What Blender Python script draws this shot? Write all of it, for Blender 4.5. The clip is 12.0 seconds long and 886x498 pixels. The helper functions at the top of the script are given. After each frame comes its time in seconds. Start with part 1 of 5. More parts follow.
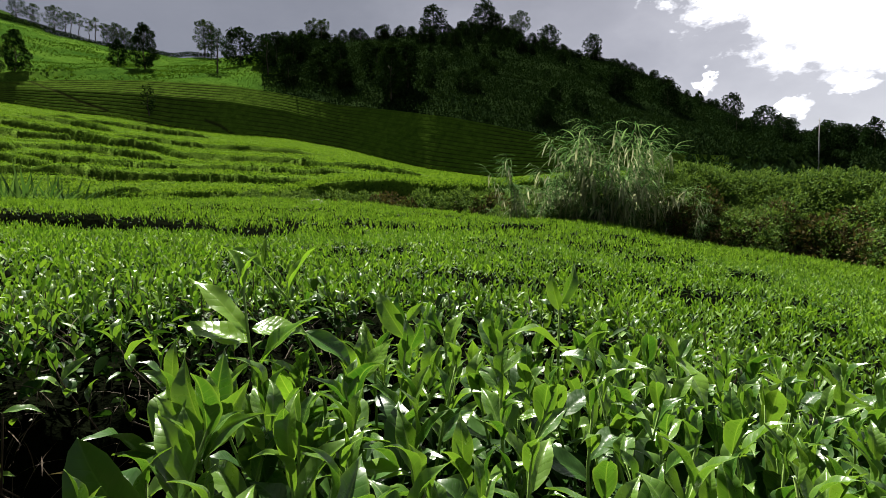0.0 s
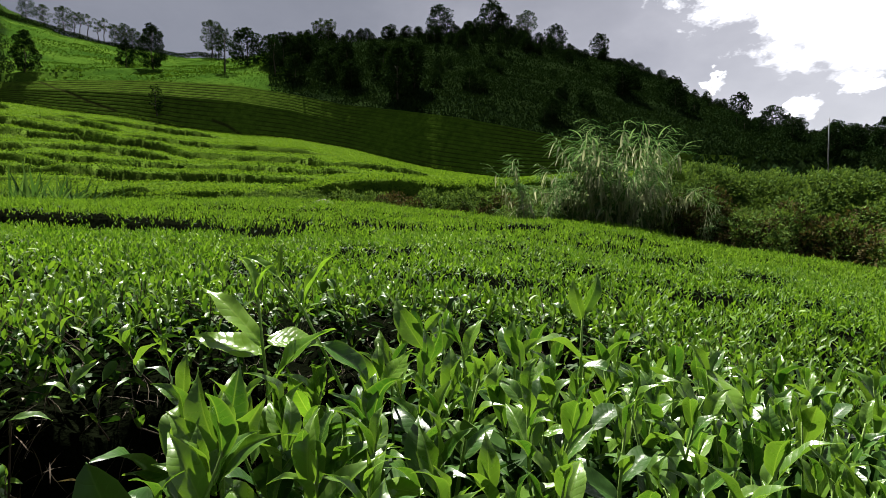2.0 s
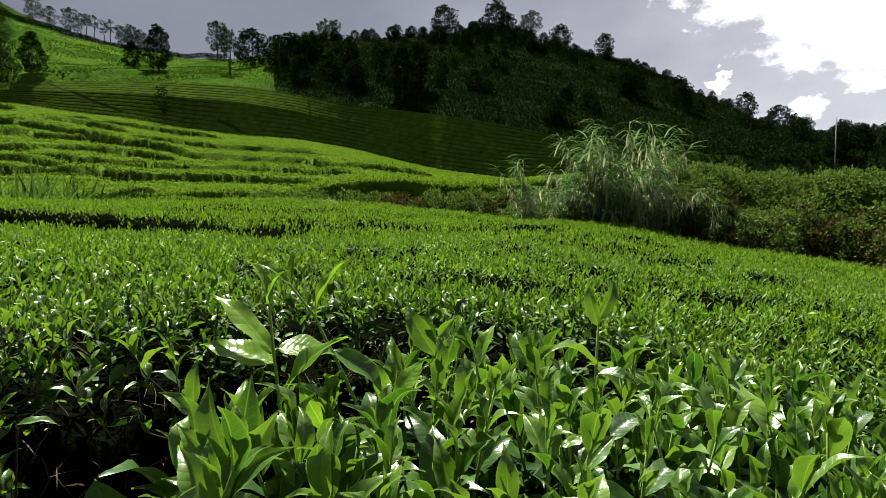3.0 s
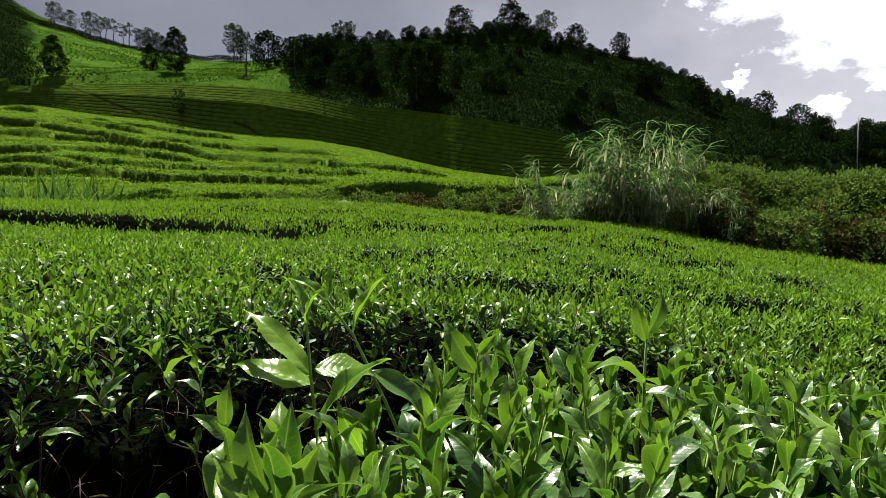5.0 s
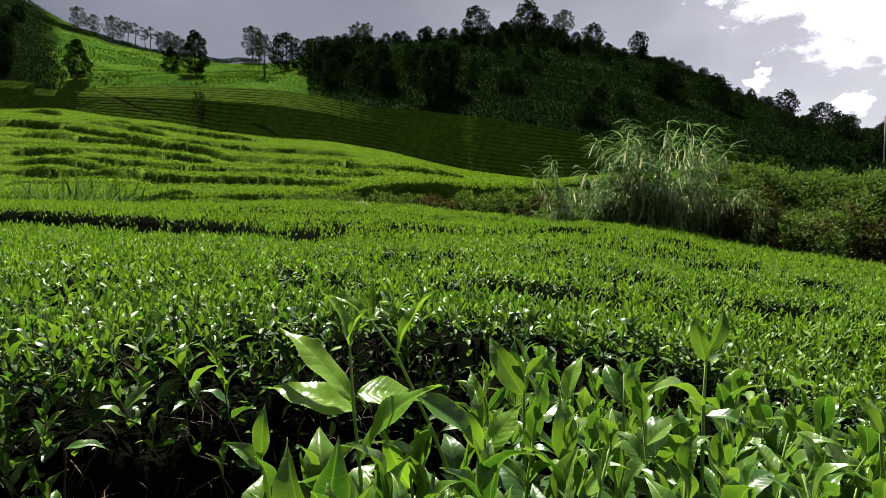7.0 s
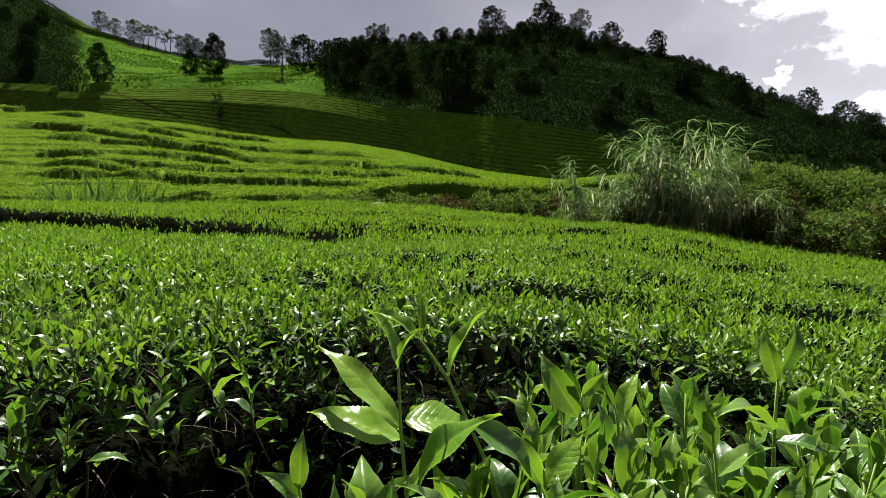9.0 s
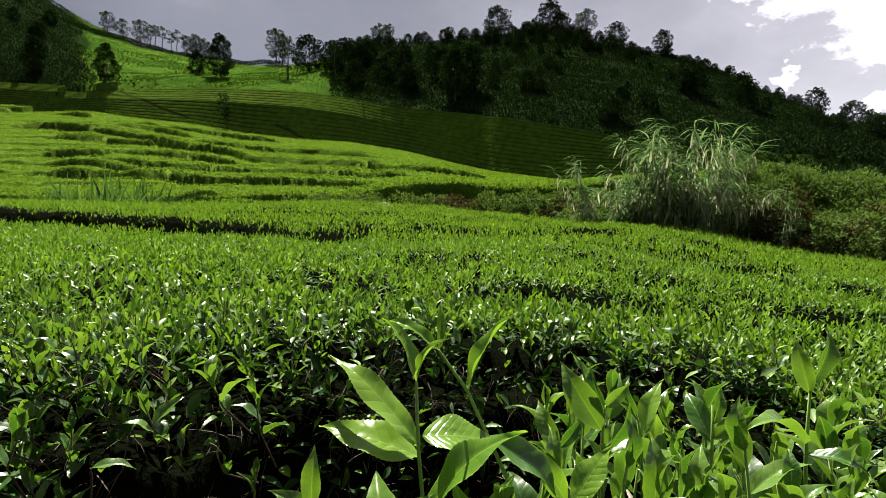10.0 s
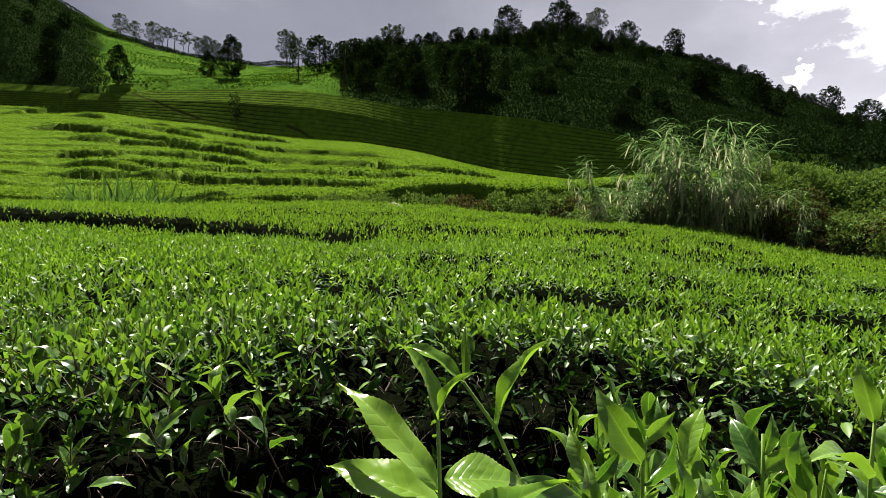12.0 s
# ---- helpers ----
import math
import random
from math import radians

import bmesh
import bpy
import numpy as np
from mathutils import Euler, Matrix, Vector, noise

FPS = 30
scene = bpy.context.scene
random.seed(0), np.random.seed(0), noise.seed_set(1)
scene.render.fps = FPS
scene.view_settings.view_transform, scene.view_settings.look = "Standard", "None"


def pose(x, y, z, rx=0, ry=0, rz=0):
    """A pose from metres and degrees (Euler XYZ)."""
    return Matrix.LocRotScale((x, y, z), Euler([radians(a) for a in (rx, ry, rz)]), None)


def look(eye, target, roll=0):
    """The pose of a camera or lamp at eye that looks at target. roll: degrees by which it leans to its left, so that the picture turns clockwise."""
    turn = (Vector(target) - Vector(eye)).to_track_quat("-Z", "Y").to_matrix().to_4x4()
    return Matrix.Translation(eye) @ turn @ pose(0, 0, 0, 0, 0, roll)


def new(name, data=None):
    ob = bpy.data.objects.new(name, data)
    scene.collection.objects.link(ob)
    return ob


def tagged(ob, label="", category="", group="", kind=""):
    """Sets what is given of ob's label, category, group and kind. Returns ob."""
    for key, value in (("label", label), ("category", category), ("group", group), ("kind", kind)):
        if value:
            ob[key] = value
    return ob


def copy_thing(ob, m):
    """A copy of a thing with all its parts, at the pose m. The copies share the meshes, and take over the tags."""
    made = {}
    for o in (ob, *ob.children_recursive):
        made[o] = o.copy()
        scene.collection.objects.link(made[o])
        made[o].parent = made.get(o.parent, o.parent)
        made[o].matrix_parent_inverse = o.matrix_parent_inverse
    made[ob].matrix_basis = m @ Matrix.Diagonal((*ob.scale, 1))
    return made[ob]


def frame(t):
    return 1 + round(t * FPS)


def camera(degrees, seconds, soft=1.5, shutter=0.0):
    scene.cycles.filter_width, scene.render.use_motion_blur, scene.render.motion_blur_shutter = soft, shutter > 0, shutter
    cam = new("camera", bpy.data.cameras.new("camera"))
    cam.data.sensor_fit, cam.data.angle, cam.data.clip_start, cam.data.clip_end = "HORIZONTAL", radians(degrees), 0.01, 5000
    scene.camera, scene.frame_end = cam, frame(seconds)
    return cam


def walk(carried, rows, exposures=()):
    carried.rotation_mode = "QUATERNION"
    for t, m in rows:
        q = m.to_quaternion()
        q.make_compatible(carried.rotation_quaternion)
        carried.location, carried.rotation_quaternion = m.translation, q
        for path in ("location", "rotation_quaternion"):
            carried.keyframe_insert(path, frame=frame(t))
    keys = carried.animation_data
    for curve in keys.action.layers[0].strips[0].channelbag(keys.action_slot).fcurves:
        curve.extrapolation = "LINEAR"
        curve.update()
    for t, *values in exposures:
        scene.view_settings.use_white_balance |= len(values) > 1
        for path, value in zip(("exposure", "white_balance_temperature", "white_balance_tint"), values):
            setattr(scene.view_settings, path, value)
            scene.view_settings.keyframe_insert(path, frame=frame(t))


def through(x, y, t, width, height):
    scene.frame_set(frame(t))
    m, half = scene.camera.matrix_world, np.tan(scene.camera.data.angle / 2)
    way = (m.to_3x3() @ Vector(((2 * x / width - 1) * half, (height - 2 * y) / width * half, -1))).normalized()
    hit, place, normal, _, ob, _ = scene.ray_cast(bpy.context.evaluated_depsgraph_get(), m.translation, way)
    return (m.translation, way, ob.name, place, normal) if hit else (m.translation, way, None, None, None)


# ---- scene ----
cam = camera(75.7, 12.0, soft=0.75)
PATH = [
    (0, (-0.002, 0.005, 1.099), (-0.002, 2.002, 0.994), -0.6),
    (0.5, (-0.005, 0.012, 1.1), (-0.01, 2.009, 0.995), -0.6),
    (1, (-0.009, 0.019, 1.102), (-0.019, 2.016, 0.998), -0.6),
    (1.5, (-0.012, 0.025, 1.104), (-0.027, 2.022, 1.0), -0.5),
    (2, (-0.019, 0.031, 1.107), (-0.04, 2.029, 1.002), -0.5),
    (2.5, (-0.024, 0.038, 1.108), (-0.052, 2.035, 1.004), -0.5),
    (3, (-0.03, 0.046, 1.112), (-0.067, 2.043, 1.008), -0.5),
    (5, (-0.062, 0.082, 1.124), (-0.148, 2.078, 1.022), -0.5),
    (5.5, (-0.069, 0.091, 1.128), (-0.168, 2.086, 1.026), -0.5),
    (6, (-0.077, 0.101, 1.131), (-0.19, 2.095, 1.031), -0.5),
    (6.5, (-0.085, 0.112, 1.134), (-0.211, 2.106, 1.033), -0.5),
    (7, (-0.096, 0.124, 1.135), (-0.239, 2.116, 1.036), -0.5),
    (9, (-0.132, 0.17, 1.142), (-0.33, 2.157, 1.045), -0.5),
    (9.5, (-0.14, 0.18, 1.143), (-0.346, 2.167, 1.046), -0.4),
    (10, (-0.146, 0.194, 1.145), (-0.361, 2.18, 1.048), -0.4),
    (10.5, (-0.152, 0.211, 1.146), (-0.375, 2.196, 1.05), -0.5),
    (11, (-0.156, 0.224, 1.15), (-0.389, 2.208, 1.054), -0.4),
    (11.5, (-0.16, 0.234, 1.152), (-0.4, 2.217, 1.056), -0.4),
    (12, (-0.162, 0.248, 1.153), (-0.411, 2.231, 1.057), -0.4),
]
walk(cam, [(t, look(eye, target, roll)) for t, eye, target, roll in PATH], [(0, 1.60, 6500, 10.0), (3, 1.63, 6510, 10.3), (7, 1.70, 6540, 11.2), (9, 1.80, 6590, 12.2), (12, 1.87, 6640, 13.0)])

# ---- light ----
SUN_UP, SUN_SIDE = 55.5, -20.0          # degrees above the horizon, degrees to the right of +y
sun = new("sun", bpy.data.lights.new("sun", "SUN"))
sun.data.energy, sun.data.angle, sun.data.color = 5.0, radians(0.6), (1.0, 0.95, 0.86)
sun.matrix_world = pose(0, 0, 60, SUN_UP - 90, 0, -SUN_SIDE)


class Nodes:
    """Short hand for building a node tree."""

    def __init__(self, tree):
        self.tree = tree
        tree.nodes.clear()

    def add(self, kind, values=(), operation="", attribute=""):
        node = self.tree.nodes.new(kind)
        if operation:
            node.operation = operation
        if attribute:
            node.attribute_name = attribute
        for key, value in dict(values).items():
            if isinstance(value, bpy.types.NodeSocket):
                self.tree.links.new(value, node.inputs[key])
            else:
                node.inputs[key].default_value = value
        return node

    def math(self, how, a, b=0.0, clamp=False):
        node = self.add("ShaderNodeMath", {0: a, 1: b}, how)
        node.use_clamp = clamp
        return node.outputs[0]

    def mix(self, factor, a, b, how="MIX"):
        node = self.tree.nodes.new("ShaderNodeMix")
        node.data_type, node.blend_type = "RGBA", how
        for key, value in ((0, factor), (6, a), (7, b)):
            if isinstance(value, bpy.types.NodeSocket):
                self.tree.links.new(value, node.inputs[key])
            else:
                node.inputs[key].default_value = value
        return node.outputs[2]

    def noise(self, scale, vector, detail=3.0, rough=0.55):
        return self.add("ShaderNodeTexNoise", {"Scale": scale, "Detail": detail, "Roughness": rough, "Vector": vector}).outputs[0]

    def ramp(self, value, *stops):
        node = self.add("ShaderNodeValToRGB", {0: value})
        while len(node.color_ramp.elements) < len(stops):
            node.color_ramp.elements.new(0.5)
        for element, (at, colour) in zip(node.color_ramp.elements, stops):
            element.position, element.color = at, (*colour, 1) if len(colour) == 3 else colour
        return node.outputs[0]


def build_world():
    """Heavy grey cloud over a clear sky, torn open and glaring white towards the upper right."""
    world = bpy.data.worlds.new("sky")
    world.use_nodes = True
    scene.world = world
    n = Nodes(world.node_tree)
    way = n.add("ShaderNodeTexCoord").outputs["Generated"]
    sky = n.add("ShaderNodeTexSky")
    sky.sky_type, sky.sun_disc, sky.altitude = "NISHITA", False, 1400
    sky.sun_elevation, sky.sun_rotation = radians(SUN_UP), radians(SUN_SIDE)
    parts = n.add("ShaderNodeSeparateXYZ", {0: way}).outputs
    stretched = n.add("ShaderNodeVectorMath", {0: way, 1: (1.0, 1.0, 1.7)}, operation="MULTIPLY").outputs[0]
    warp = n.add("ShaderNodeTexNoise", {"Scale": 26.0, "Detail": 4.0, "Roughness": 0.6, "Vector": stretched}).outputs[1]
    warp = n.add("ShaderNodeVectorMath", {0: n.add("ShaderNodeVectorMath", {0: warp, 1: (0.5, 0.5, 0.5)}, operation="SUBTRACT").outputs[0], 1: (0.06, 0.06, 0.06)}, operation="MULTIPLY").outputs[0]
    bent = n.add("ShaderNodeVectorMath", {0: way, 1: warp}, operation="ADD").outputs[0]
    billow = n.noise(3.2, stretched, 6.0, 0.55)
    wisp = n.noise(13.0, stretched, 6.0, 0.6)
    side = n.math("ADD", n.math("MULTIPLY", parts[0], 0.75), n.math("ADD", n.math("MULTIPLY", parts[1], 0.42), 0.04))
    tone = n.math("ADD", side, n.math("MULTIPLY", n.math("SUBTRACT", billow, 0.5), 0.55))
    thin = n.add("ShaderNodeVectorMath", {0: bent, 1: Vector((-0.60, 1.0, 0.44)).normalized()}, operation="DISTANCE").outputs["Value"]
    tone = n.math("ADD", tone, n.math("MULTIPLY", n.math("SUBTRACT", 1.0, n.math("DIVIDE", thin, 0.34), True), 0.40))
    grey = n.ramp(tone, (0.0, (0.044, 0.043, 0.049)), (0.18, (0.066, 0.065, 0.073)), (0.36, (0.086, 0.085, 0.094)), (0.62, (0.154, 0.151, 0.165)), (0.95, (0.300, 0.298, 0.310)))
    glare = None
    for x, y, z, wide in GLARES:
        centre = Vector((x, y, z)).normalized()
        near = n.add("ShaderNodeVectorMath", {0: n.add("ShaderNodeVectorMath", {0: bent, 1: centre}, operation="SUBTRACT").outputs[0], 1: (1.0, 1.0, 1.5)}, operation="MULTIPLY").outputs[0]
        far = n.add("ShaderNodeVectorMath", {0: near}, operation="LENGTH").outputs["Value"]
        blob = n.math("SUBTRACT", 1.0, n.math("DIVIDE", far, wide))
        glare = blob if glare is None else n.math("MAXIMUM", glare, blob)
    torn = n.math("ADD", glare, n.math("MULTIPLY", n.math("SUBTRACT", wisp, 0.5), 1.3))
    torn = n.math("ADD", torn, n.math("MULTIPLY", n.math("SUBTRACT", billow, 0.5), 0.9))
    torn = n.math("ADD", torn, n.math("MULTIPLY", n.math("SUBTRACT", n.noise(38.0, stretched, 4.0, 0.6), 0.5), 0.5))
    open_sky = n.ramp(torn, (0.22, (0, 0, 0)), (0.34, (0.25, 0.25, 0.25)), (0.42, (1, 1, 1)))
    cloud = n.mix(open_sky, grey, (0.75, 0.75, 0.78, 1))
    dimmed = n.mix(1.0, sky.outputs[0], (0.05, 0.05, 0.05, 1), "MULTIPLY")
    clear = n.mix(0.90, dimmed, cloud)
    n.tree.links.new(n.add("ShaderNodeBackground", {0: clear, 1: 1.0}).outputs[0], n.add("ShaderNodeOutputWorld").inputs[0])


GLARES = [(0.56, 1.0, 0.43, 0.180), (0.69, 1.0, 0.37, 0.20), (0.86, 1.0, 0.40, 0.24), (0.72, 1.0, 0.225, 0.045), (0.457, 1.0, 0.230, 0.024), (0.468, 1.0, 0.243, 0.018), (0.61, 1.0, 0.190, 0.034), (0.592, 1.0, 0.180, 0.026)]
build_world()


# ---- materials ----
def material(name):
    made = bpy.data.materials.new(name)
    made.use_nodes = True
    return made, Nodes(made.node_tree)


def finish(n, shader):
    n.tree.links.new(shader, n.add("ShaderNodeOutputMaterial").inputs[0])


def leaf_material(name, dark, bright, rough=0.36, through=0.3, veins=False, single=False, gloss=0.5, shine=(1.35, 1.35, 0.6), matte=False, puff=1.0):
    """A leaf: waxy top, light passing through the blade, every leaf its own green."""
    made, n = material(name)
    if single:
        chance = n.add("ShaderNodeObjectInfo").outputs["Random"]
    else:
        chance = n.add("ShaderNodeNewGeometry").outputs["Random Per Island"]
    where = n.add("ShaderNodeTexCoord").outputs["Object"]
    blotch = n.noise(60.0 if single else 9.0, where, 3.0)
    value = n.math("ADD", n.math("MULTIPLY", chance, 0.75), n.math("MULTIPLY", n.math("SUBTRACT", blotch, 0.5), 0.22 if veins else 0.55), True)
    colour = n.mix(value, (*dark, 1), (*bright, 1))
    normal = None
    if veins:
        x, y, _ = n.add("ShaderNodeSeparateXYZ", {0: where}).outputs
        across = n.math("ABSOLUTE", x)
        rib = n.math("SUBTRACT", y, n.math("MULTIPLY", across, 0.75))
        wave = n.math("ABSOLUTE", n.math("SINE", n.math("ADD", n.math("MULTIPLY", rib, 290.0), n.math("MULTIPLY", n.noise(45.0, where, 2.0), 3.0))))
        middle = n.math("SUBTRACT", 1.0, n.math("DIVIDE", across, 0.0012), True)
        line = n.math("MAXIMUM", n.math("MULTIPLY", n.math("POWER", n.math("SUBTRACT", 1.0, wave), 6.0), 0.16), n.math("MULTIPLY", middle, 0.6))
        rim = n.math("POWER", n.add("ShaderNodeAttribute", attribute="rim").outputs["Fac"], 9.0)
        line = n.math("MAXIMUM", line, n.math("MULTIPLY", rim, 0.5))
        colour = n.mix(line, colour, (bright[0] * 1.5, bright[1] * 1.3, bright[2] * 1.8, 1))
        puffed = n.math("ADD", n.math("MULTIPLY", n.math("POWER", wave, 0.6), 0.24 * puff), n.math("MULTIPLY", n.noise(70.0, where, 1.0, 0.4), 0.9 * puff))
        normal = n.add("ShaderNodeBump", {"Height": puffed, "Strength": 0.5, "Distance": 0.0013}).outputs[0]
    grain = n.math("ADD", n.math("MULTIPLY", blotch, 0.25), rough - 0.12)
    base = {"Base Color": colour, "Roughness": grain, "Specular IOR Level": gloss}
    if normal:
        base["Normal"] = normal
    top = n.add("ShaderNodeBsdfDiffuse", {0: colour}) if matte else n.add("ShaderNodeBsdfPrincipled", base)
    glow = n.add("ShaderNodeBsdfTranslucent", {0: n.mix(1.0, colour, (*shine, 1), "MULTIPLY")})
    finish(n, n.add("ShaderNodeMixShader", {0: through, 1: top.outputs[0], 2: glow.outputs[0]}).outputs[0])
    return made


def plain_material(name, dark, bright, scale=4.0, rough=0.9, bump=0.02, fine=7.0, gloss=0.3, matte=False):
    made, n = material(name)
    where = n.add("ShaderNodeTexCoord").outputs["Object"]
    coarse, small = n.noise(scale, where, 5.0), n.noise(scale * fine, where, 5.0)
    value = n.math("ADD", n.math("MULTIPLY", coarse, 0.6), n.math("MULTIPLY", small, 0.4))
    colour = n.ramp(value, (0.32, dark), (0.68, bright))
    normal = n.add("ShaderNodeBump", {"Height": value, "Strength": 0.8, "Distance": bump}).outputs[0]
    if matte:
        shader = n.add("ShaderNodeBsdfDiffuse", {"Color": colour, "Normal": normal})
    else:
        shader = n.add("ShaderNodeBsdfPrincipled", {"Base Color": colour, "Roughness": rough, "Normal": normal, "Specular IOR Level": gloss})
    finish(n, shader.outputs[0])
    return made


def hedge_material():
    """Clipped tea seen from afar: green tops, brown woody gaps between the rows."""
    made, n = material("clipped_tea_surface")
    where = n.add("ShaderNodeTexCoord").outputs["Object"]
    coarse, small = n.noise(1.4, where, 5.0), n.noise(11.0, where, 5.0, 0.7)
    value = n.math("ADD", n.math("MULTIPLY", coarse, 0.5), n.math("MULTIPLY", small, 0.5))
    green = n.ramp(value, (0.34, (0.024, 0.053, 0.0065)), (0.66, (0.088, 0.150, 0.018)))
    dark_wood = n.ramp(small, (0.35, (0.008, 0.008, 0.004)), (0.65, (0.034, 0.028, 0.014)))
    bare = n.add("ShaderNodeAttribute", attribute="bare").outputs["Fac"]
    normal = n.add("ShaderNodeBump", {"Height": value, "Strength": 0.8, "Distance": 0.06}).outputs[0]
    finish(n, n.add("ShaderNodeBsdfDiffuse", {"Color": n.mix(bare, green, dark_wood), "Normal": normal}).outputs[0])
    return made


def ground_material():
    """Brown soil between the bushes, rough grass where the ground is open, dark forest floor with the hills' cloud
    shade painted in.
    """
    made, n = material("soil_and_grass")
    where = n.add("ShaderNodeTexCoord").outputs["Object"]
    grass = n.add("ShaderNodeAttribute", attribute="grass").outputs["Fac"]
    patch, fine = n.noise(0.12, where, 6.0), n.noise(2.2, where, 6.0, 0.7)
    soil = n.ramp(n.noise(6.0, where, 6.0), (0.3, (0.012, 0.009, 0.006)), (0.7, (0.042, 0.028, 0.018)))
    blend = n.math("ADD", n.math("MULTIPLY", patch, 0.6), n.math("MULTIPLY", fine, 0.4))
    green = n.ramp(blend, (0.36, (0.016, 0.044, 0.006)), (0.5, (0.032, 0.072, 0.009)), (0.66, (0.066, 0.122, 0.015)))
    dark_wood = n.add("ShaderNodeAttribute", attribute="dark_wood").outputs["Fac"]
    # Dark forest floor colour, which also paints cloud shade on the left hill.
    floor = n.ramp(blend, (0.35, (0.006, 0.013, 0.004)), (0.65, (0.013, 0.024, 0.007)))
    colour = n.mix(dark_wood, n.mix(grass, soil, green), floor)
    normal = n.add("ShaderNodeBump", {"Height": fine, "Strength": 0.9, "Distance": 0.12}).outputs[0]
    finish(n, n.add("ShaderNodeBsdfDiffuse", {"Color": colour, "Normal": normal}).outputs[0])
    return made


YOUNG = leaf_material("young_tea_leaf", (0.042, 0.106, 0.011), (0.158, 0.278, 0.034), 0.46, 0.30, gloss=0.20)
FIELD = leaf_material("field_tea_leaf", (0.040, 0.110, 0.009), (0.206, 0.362, 0.042), 0.52, 0.30, gloss=0.16)
MIDDLE = leaf_material("tea_leaf_across_field", (0.052, 0.126, 0.010), (0.230, 0.396, 0.048), 0.60, 0.30, gloss=0.05)
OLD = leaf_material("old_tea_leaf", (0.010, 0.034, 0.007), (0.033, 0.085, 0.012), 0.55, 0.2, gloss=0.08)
HERO = leaf_material("tea_leaf_with_veins", (0.030, 0.096, 0.011), (0.138, 0.248, 0.034), 0.29, 0.33, True, True, 0.65)
FLUSH = leaf_material("fresh_flush_leaf_with_veins", (0.088, 0.200, 0.018), (0.180, 0.310, 0.040), 0.18, 0.44, True, True, 0.75, puff=1.5)
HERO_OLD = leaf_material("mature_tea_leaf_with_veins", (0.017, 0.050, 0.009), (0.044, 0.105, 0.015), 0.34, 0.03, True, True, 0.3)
FAR_TEA = leaf_material("tea_leaf_far", (0.074, 0.150, 0.016), (0.186, 0.296, 0.037), 0.6, 0.25, matte=True)
# Darker copy of the far tea leaf; paints the shade on hedge faces.
FACE = leaf_material("tea_leaf_face_shade", (0.010, 0.030, 0.006), (0.070, 0.130, 0.018), 0.7, 0.2, matte=True)
# Darker than real foliage: the cloud shade over the hills is in this colour.
FOREST = leaf_material("forest_leaf_shade_dark", (0.009, 0.020, 0.007), (0.014, 0.028, 0.009), 0.8, 0.08, matte=True)
SHRUB = leaf_material("shrub_leaf", (0.034, 0.072, 0.020), (0.155, 0.235, 0.062), 0.65, 0.22, matte=True)
REED = leaf_material("reed_blade", (0.034, 0.092, 0.026), (0.240, 0.345, 0.140), 0.6, 0.30, matte=True, shine=(1.0, 1.1, 0.85))
DRY = leaf_material("dry_leaf", (0.030, 0.034, 0.014), (0.120, 0.095, 0.046), 0.8, 0.15, matte=True)
PASTURE = leaf_material("rough_pasture", (0.032, 0.078, 0.010), (0.095, 0.175, 0.026), 0.7, 0.12, matte=True)
BARE = leaf_material("ridge_leaf", (0.014, 0.030, 0.012), (0.050, 0.075, 0.026), 0.7, 0.12, matte=True)
TWIG = plain_material("tea_twig", (0.030, 0.022, 0.015), (0.120, 0.090, 0.062), 30.0, 0.85, 0.002)
STEM = plain_material("green_stem", (0.130, 0.220, 0.040), (0.200, 0.300, 0.070), 40.0, 0.5, 0.001)
BARK = plain_material("bark", (0.020, 0.017, 0.013), (0.085, 0.070, 0.055), 3.0, 0.95, 0.05)
CULM = plain_material("reed_culm", (0.120, 0.125, 0.060), (0.300, 0.290, 0.180), 8.0, 0.7, 0.004)
STONE = plain_material("pale_stone", (0.13, 0.125, 0.11), (0.32, 0.31, 0.29), 3.0, 0.9, 0.04)
STEEL = plain_material("weathered_steel", (0.16, 0.16, 0.17), (0.30, 0.30, 0.31), 6.0, 0.6, 0.004)
# Near-black colour stands in for the shade between and below the leaves.
BUSH_SHADE = plain_material("painted_bush_shade", (0.001, 0.0014, 0.0008), (0.004, 0.0055, 0.0024), 14.0, 0.95, 0.03, 6.0, matte=True)
SOIL = ground_material()


# ---- terrain ----
def hashed(ix, iy, seed):
    h = (ix.astype(np.int64) * 374761393 + iy.astype(np.int64) * 668265263 + seed * 974634777) & 0x7FFFFFFF
    h = ((h ^ (h >> 13)) * 1274126177) & 0x7FFFFFFF
    return ((h ^ (h >> 16)) & 0xFFFF) / 65535.0


def rough(x, y, size, seed=1):
    """Smooth noise from -1 to 1 with lumps of that size in metres."""
    px, py = np.asarray(x, float) / size, np.asarray(y, float) / size
    ix, iy = np.floor(px), np.floor(py)
    fx, fy = px - ix, py - iy
    fx, fy = fx * fx * (3 - 2 * fx), fy * fy * (3 - 2 * fy)
    a, b = hashed(ix, iy, seed), hashed(ix + 1, iy, seed)
    c, d = hashed(ix, iy + 1, seed), hashed(ix + 1, iy + 1, seed)
    return (a * (1 - fx) + b * fx) * (1 - fy) * 2 + (c * (1 - fx) + d * fx) * fy * 2 - 1


def step(a, b, x):
    t = np.clip((x - a) / (b - a), 0, 1)
    return t * t * (3 - 2 * t)


# the breaks of the slope, seen along the valley: (x / y, y, height of the tea's top)
NEAR = [(-1.1, 0.8, 0.88), (-0.5, 0.8, 0.86), (0, 0.8, 0.83), (0.5, 0.8, 0.78), (1.0, 0.8, 0.70)]
ROW = [(-0.9, 1.6, 0.90), (-0.45, 1.6, 0.91), (-0.2, 1.6, 0.90), (0, 1.6, 0.84), (0.25, 1.6, 0.75), (0.45, 1.6, 0.70), (0.9, 1.6, 0.57)]
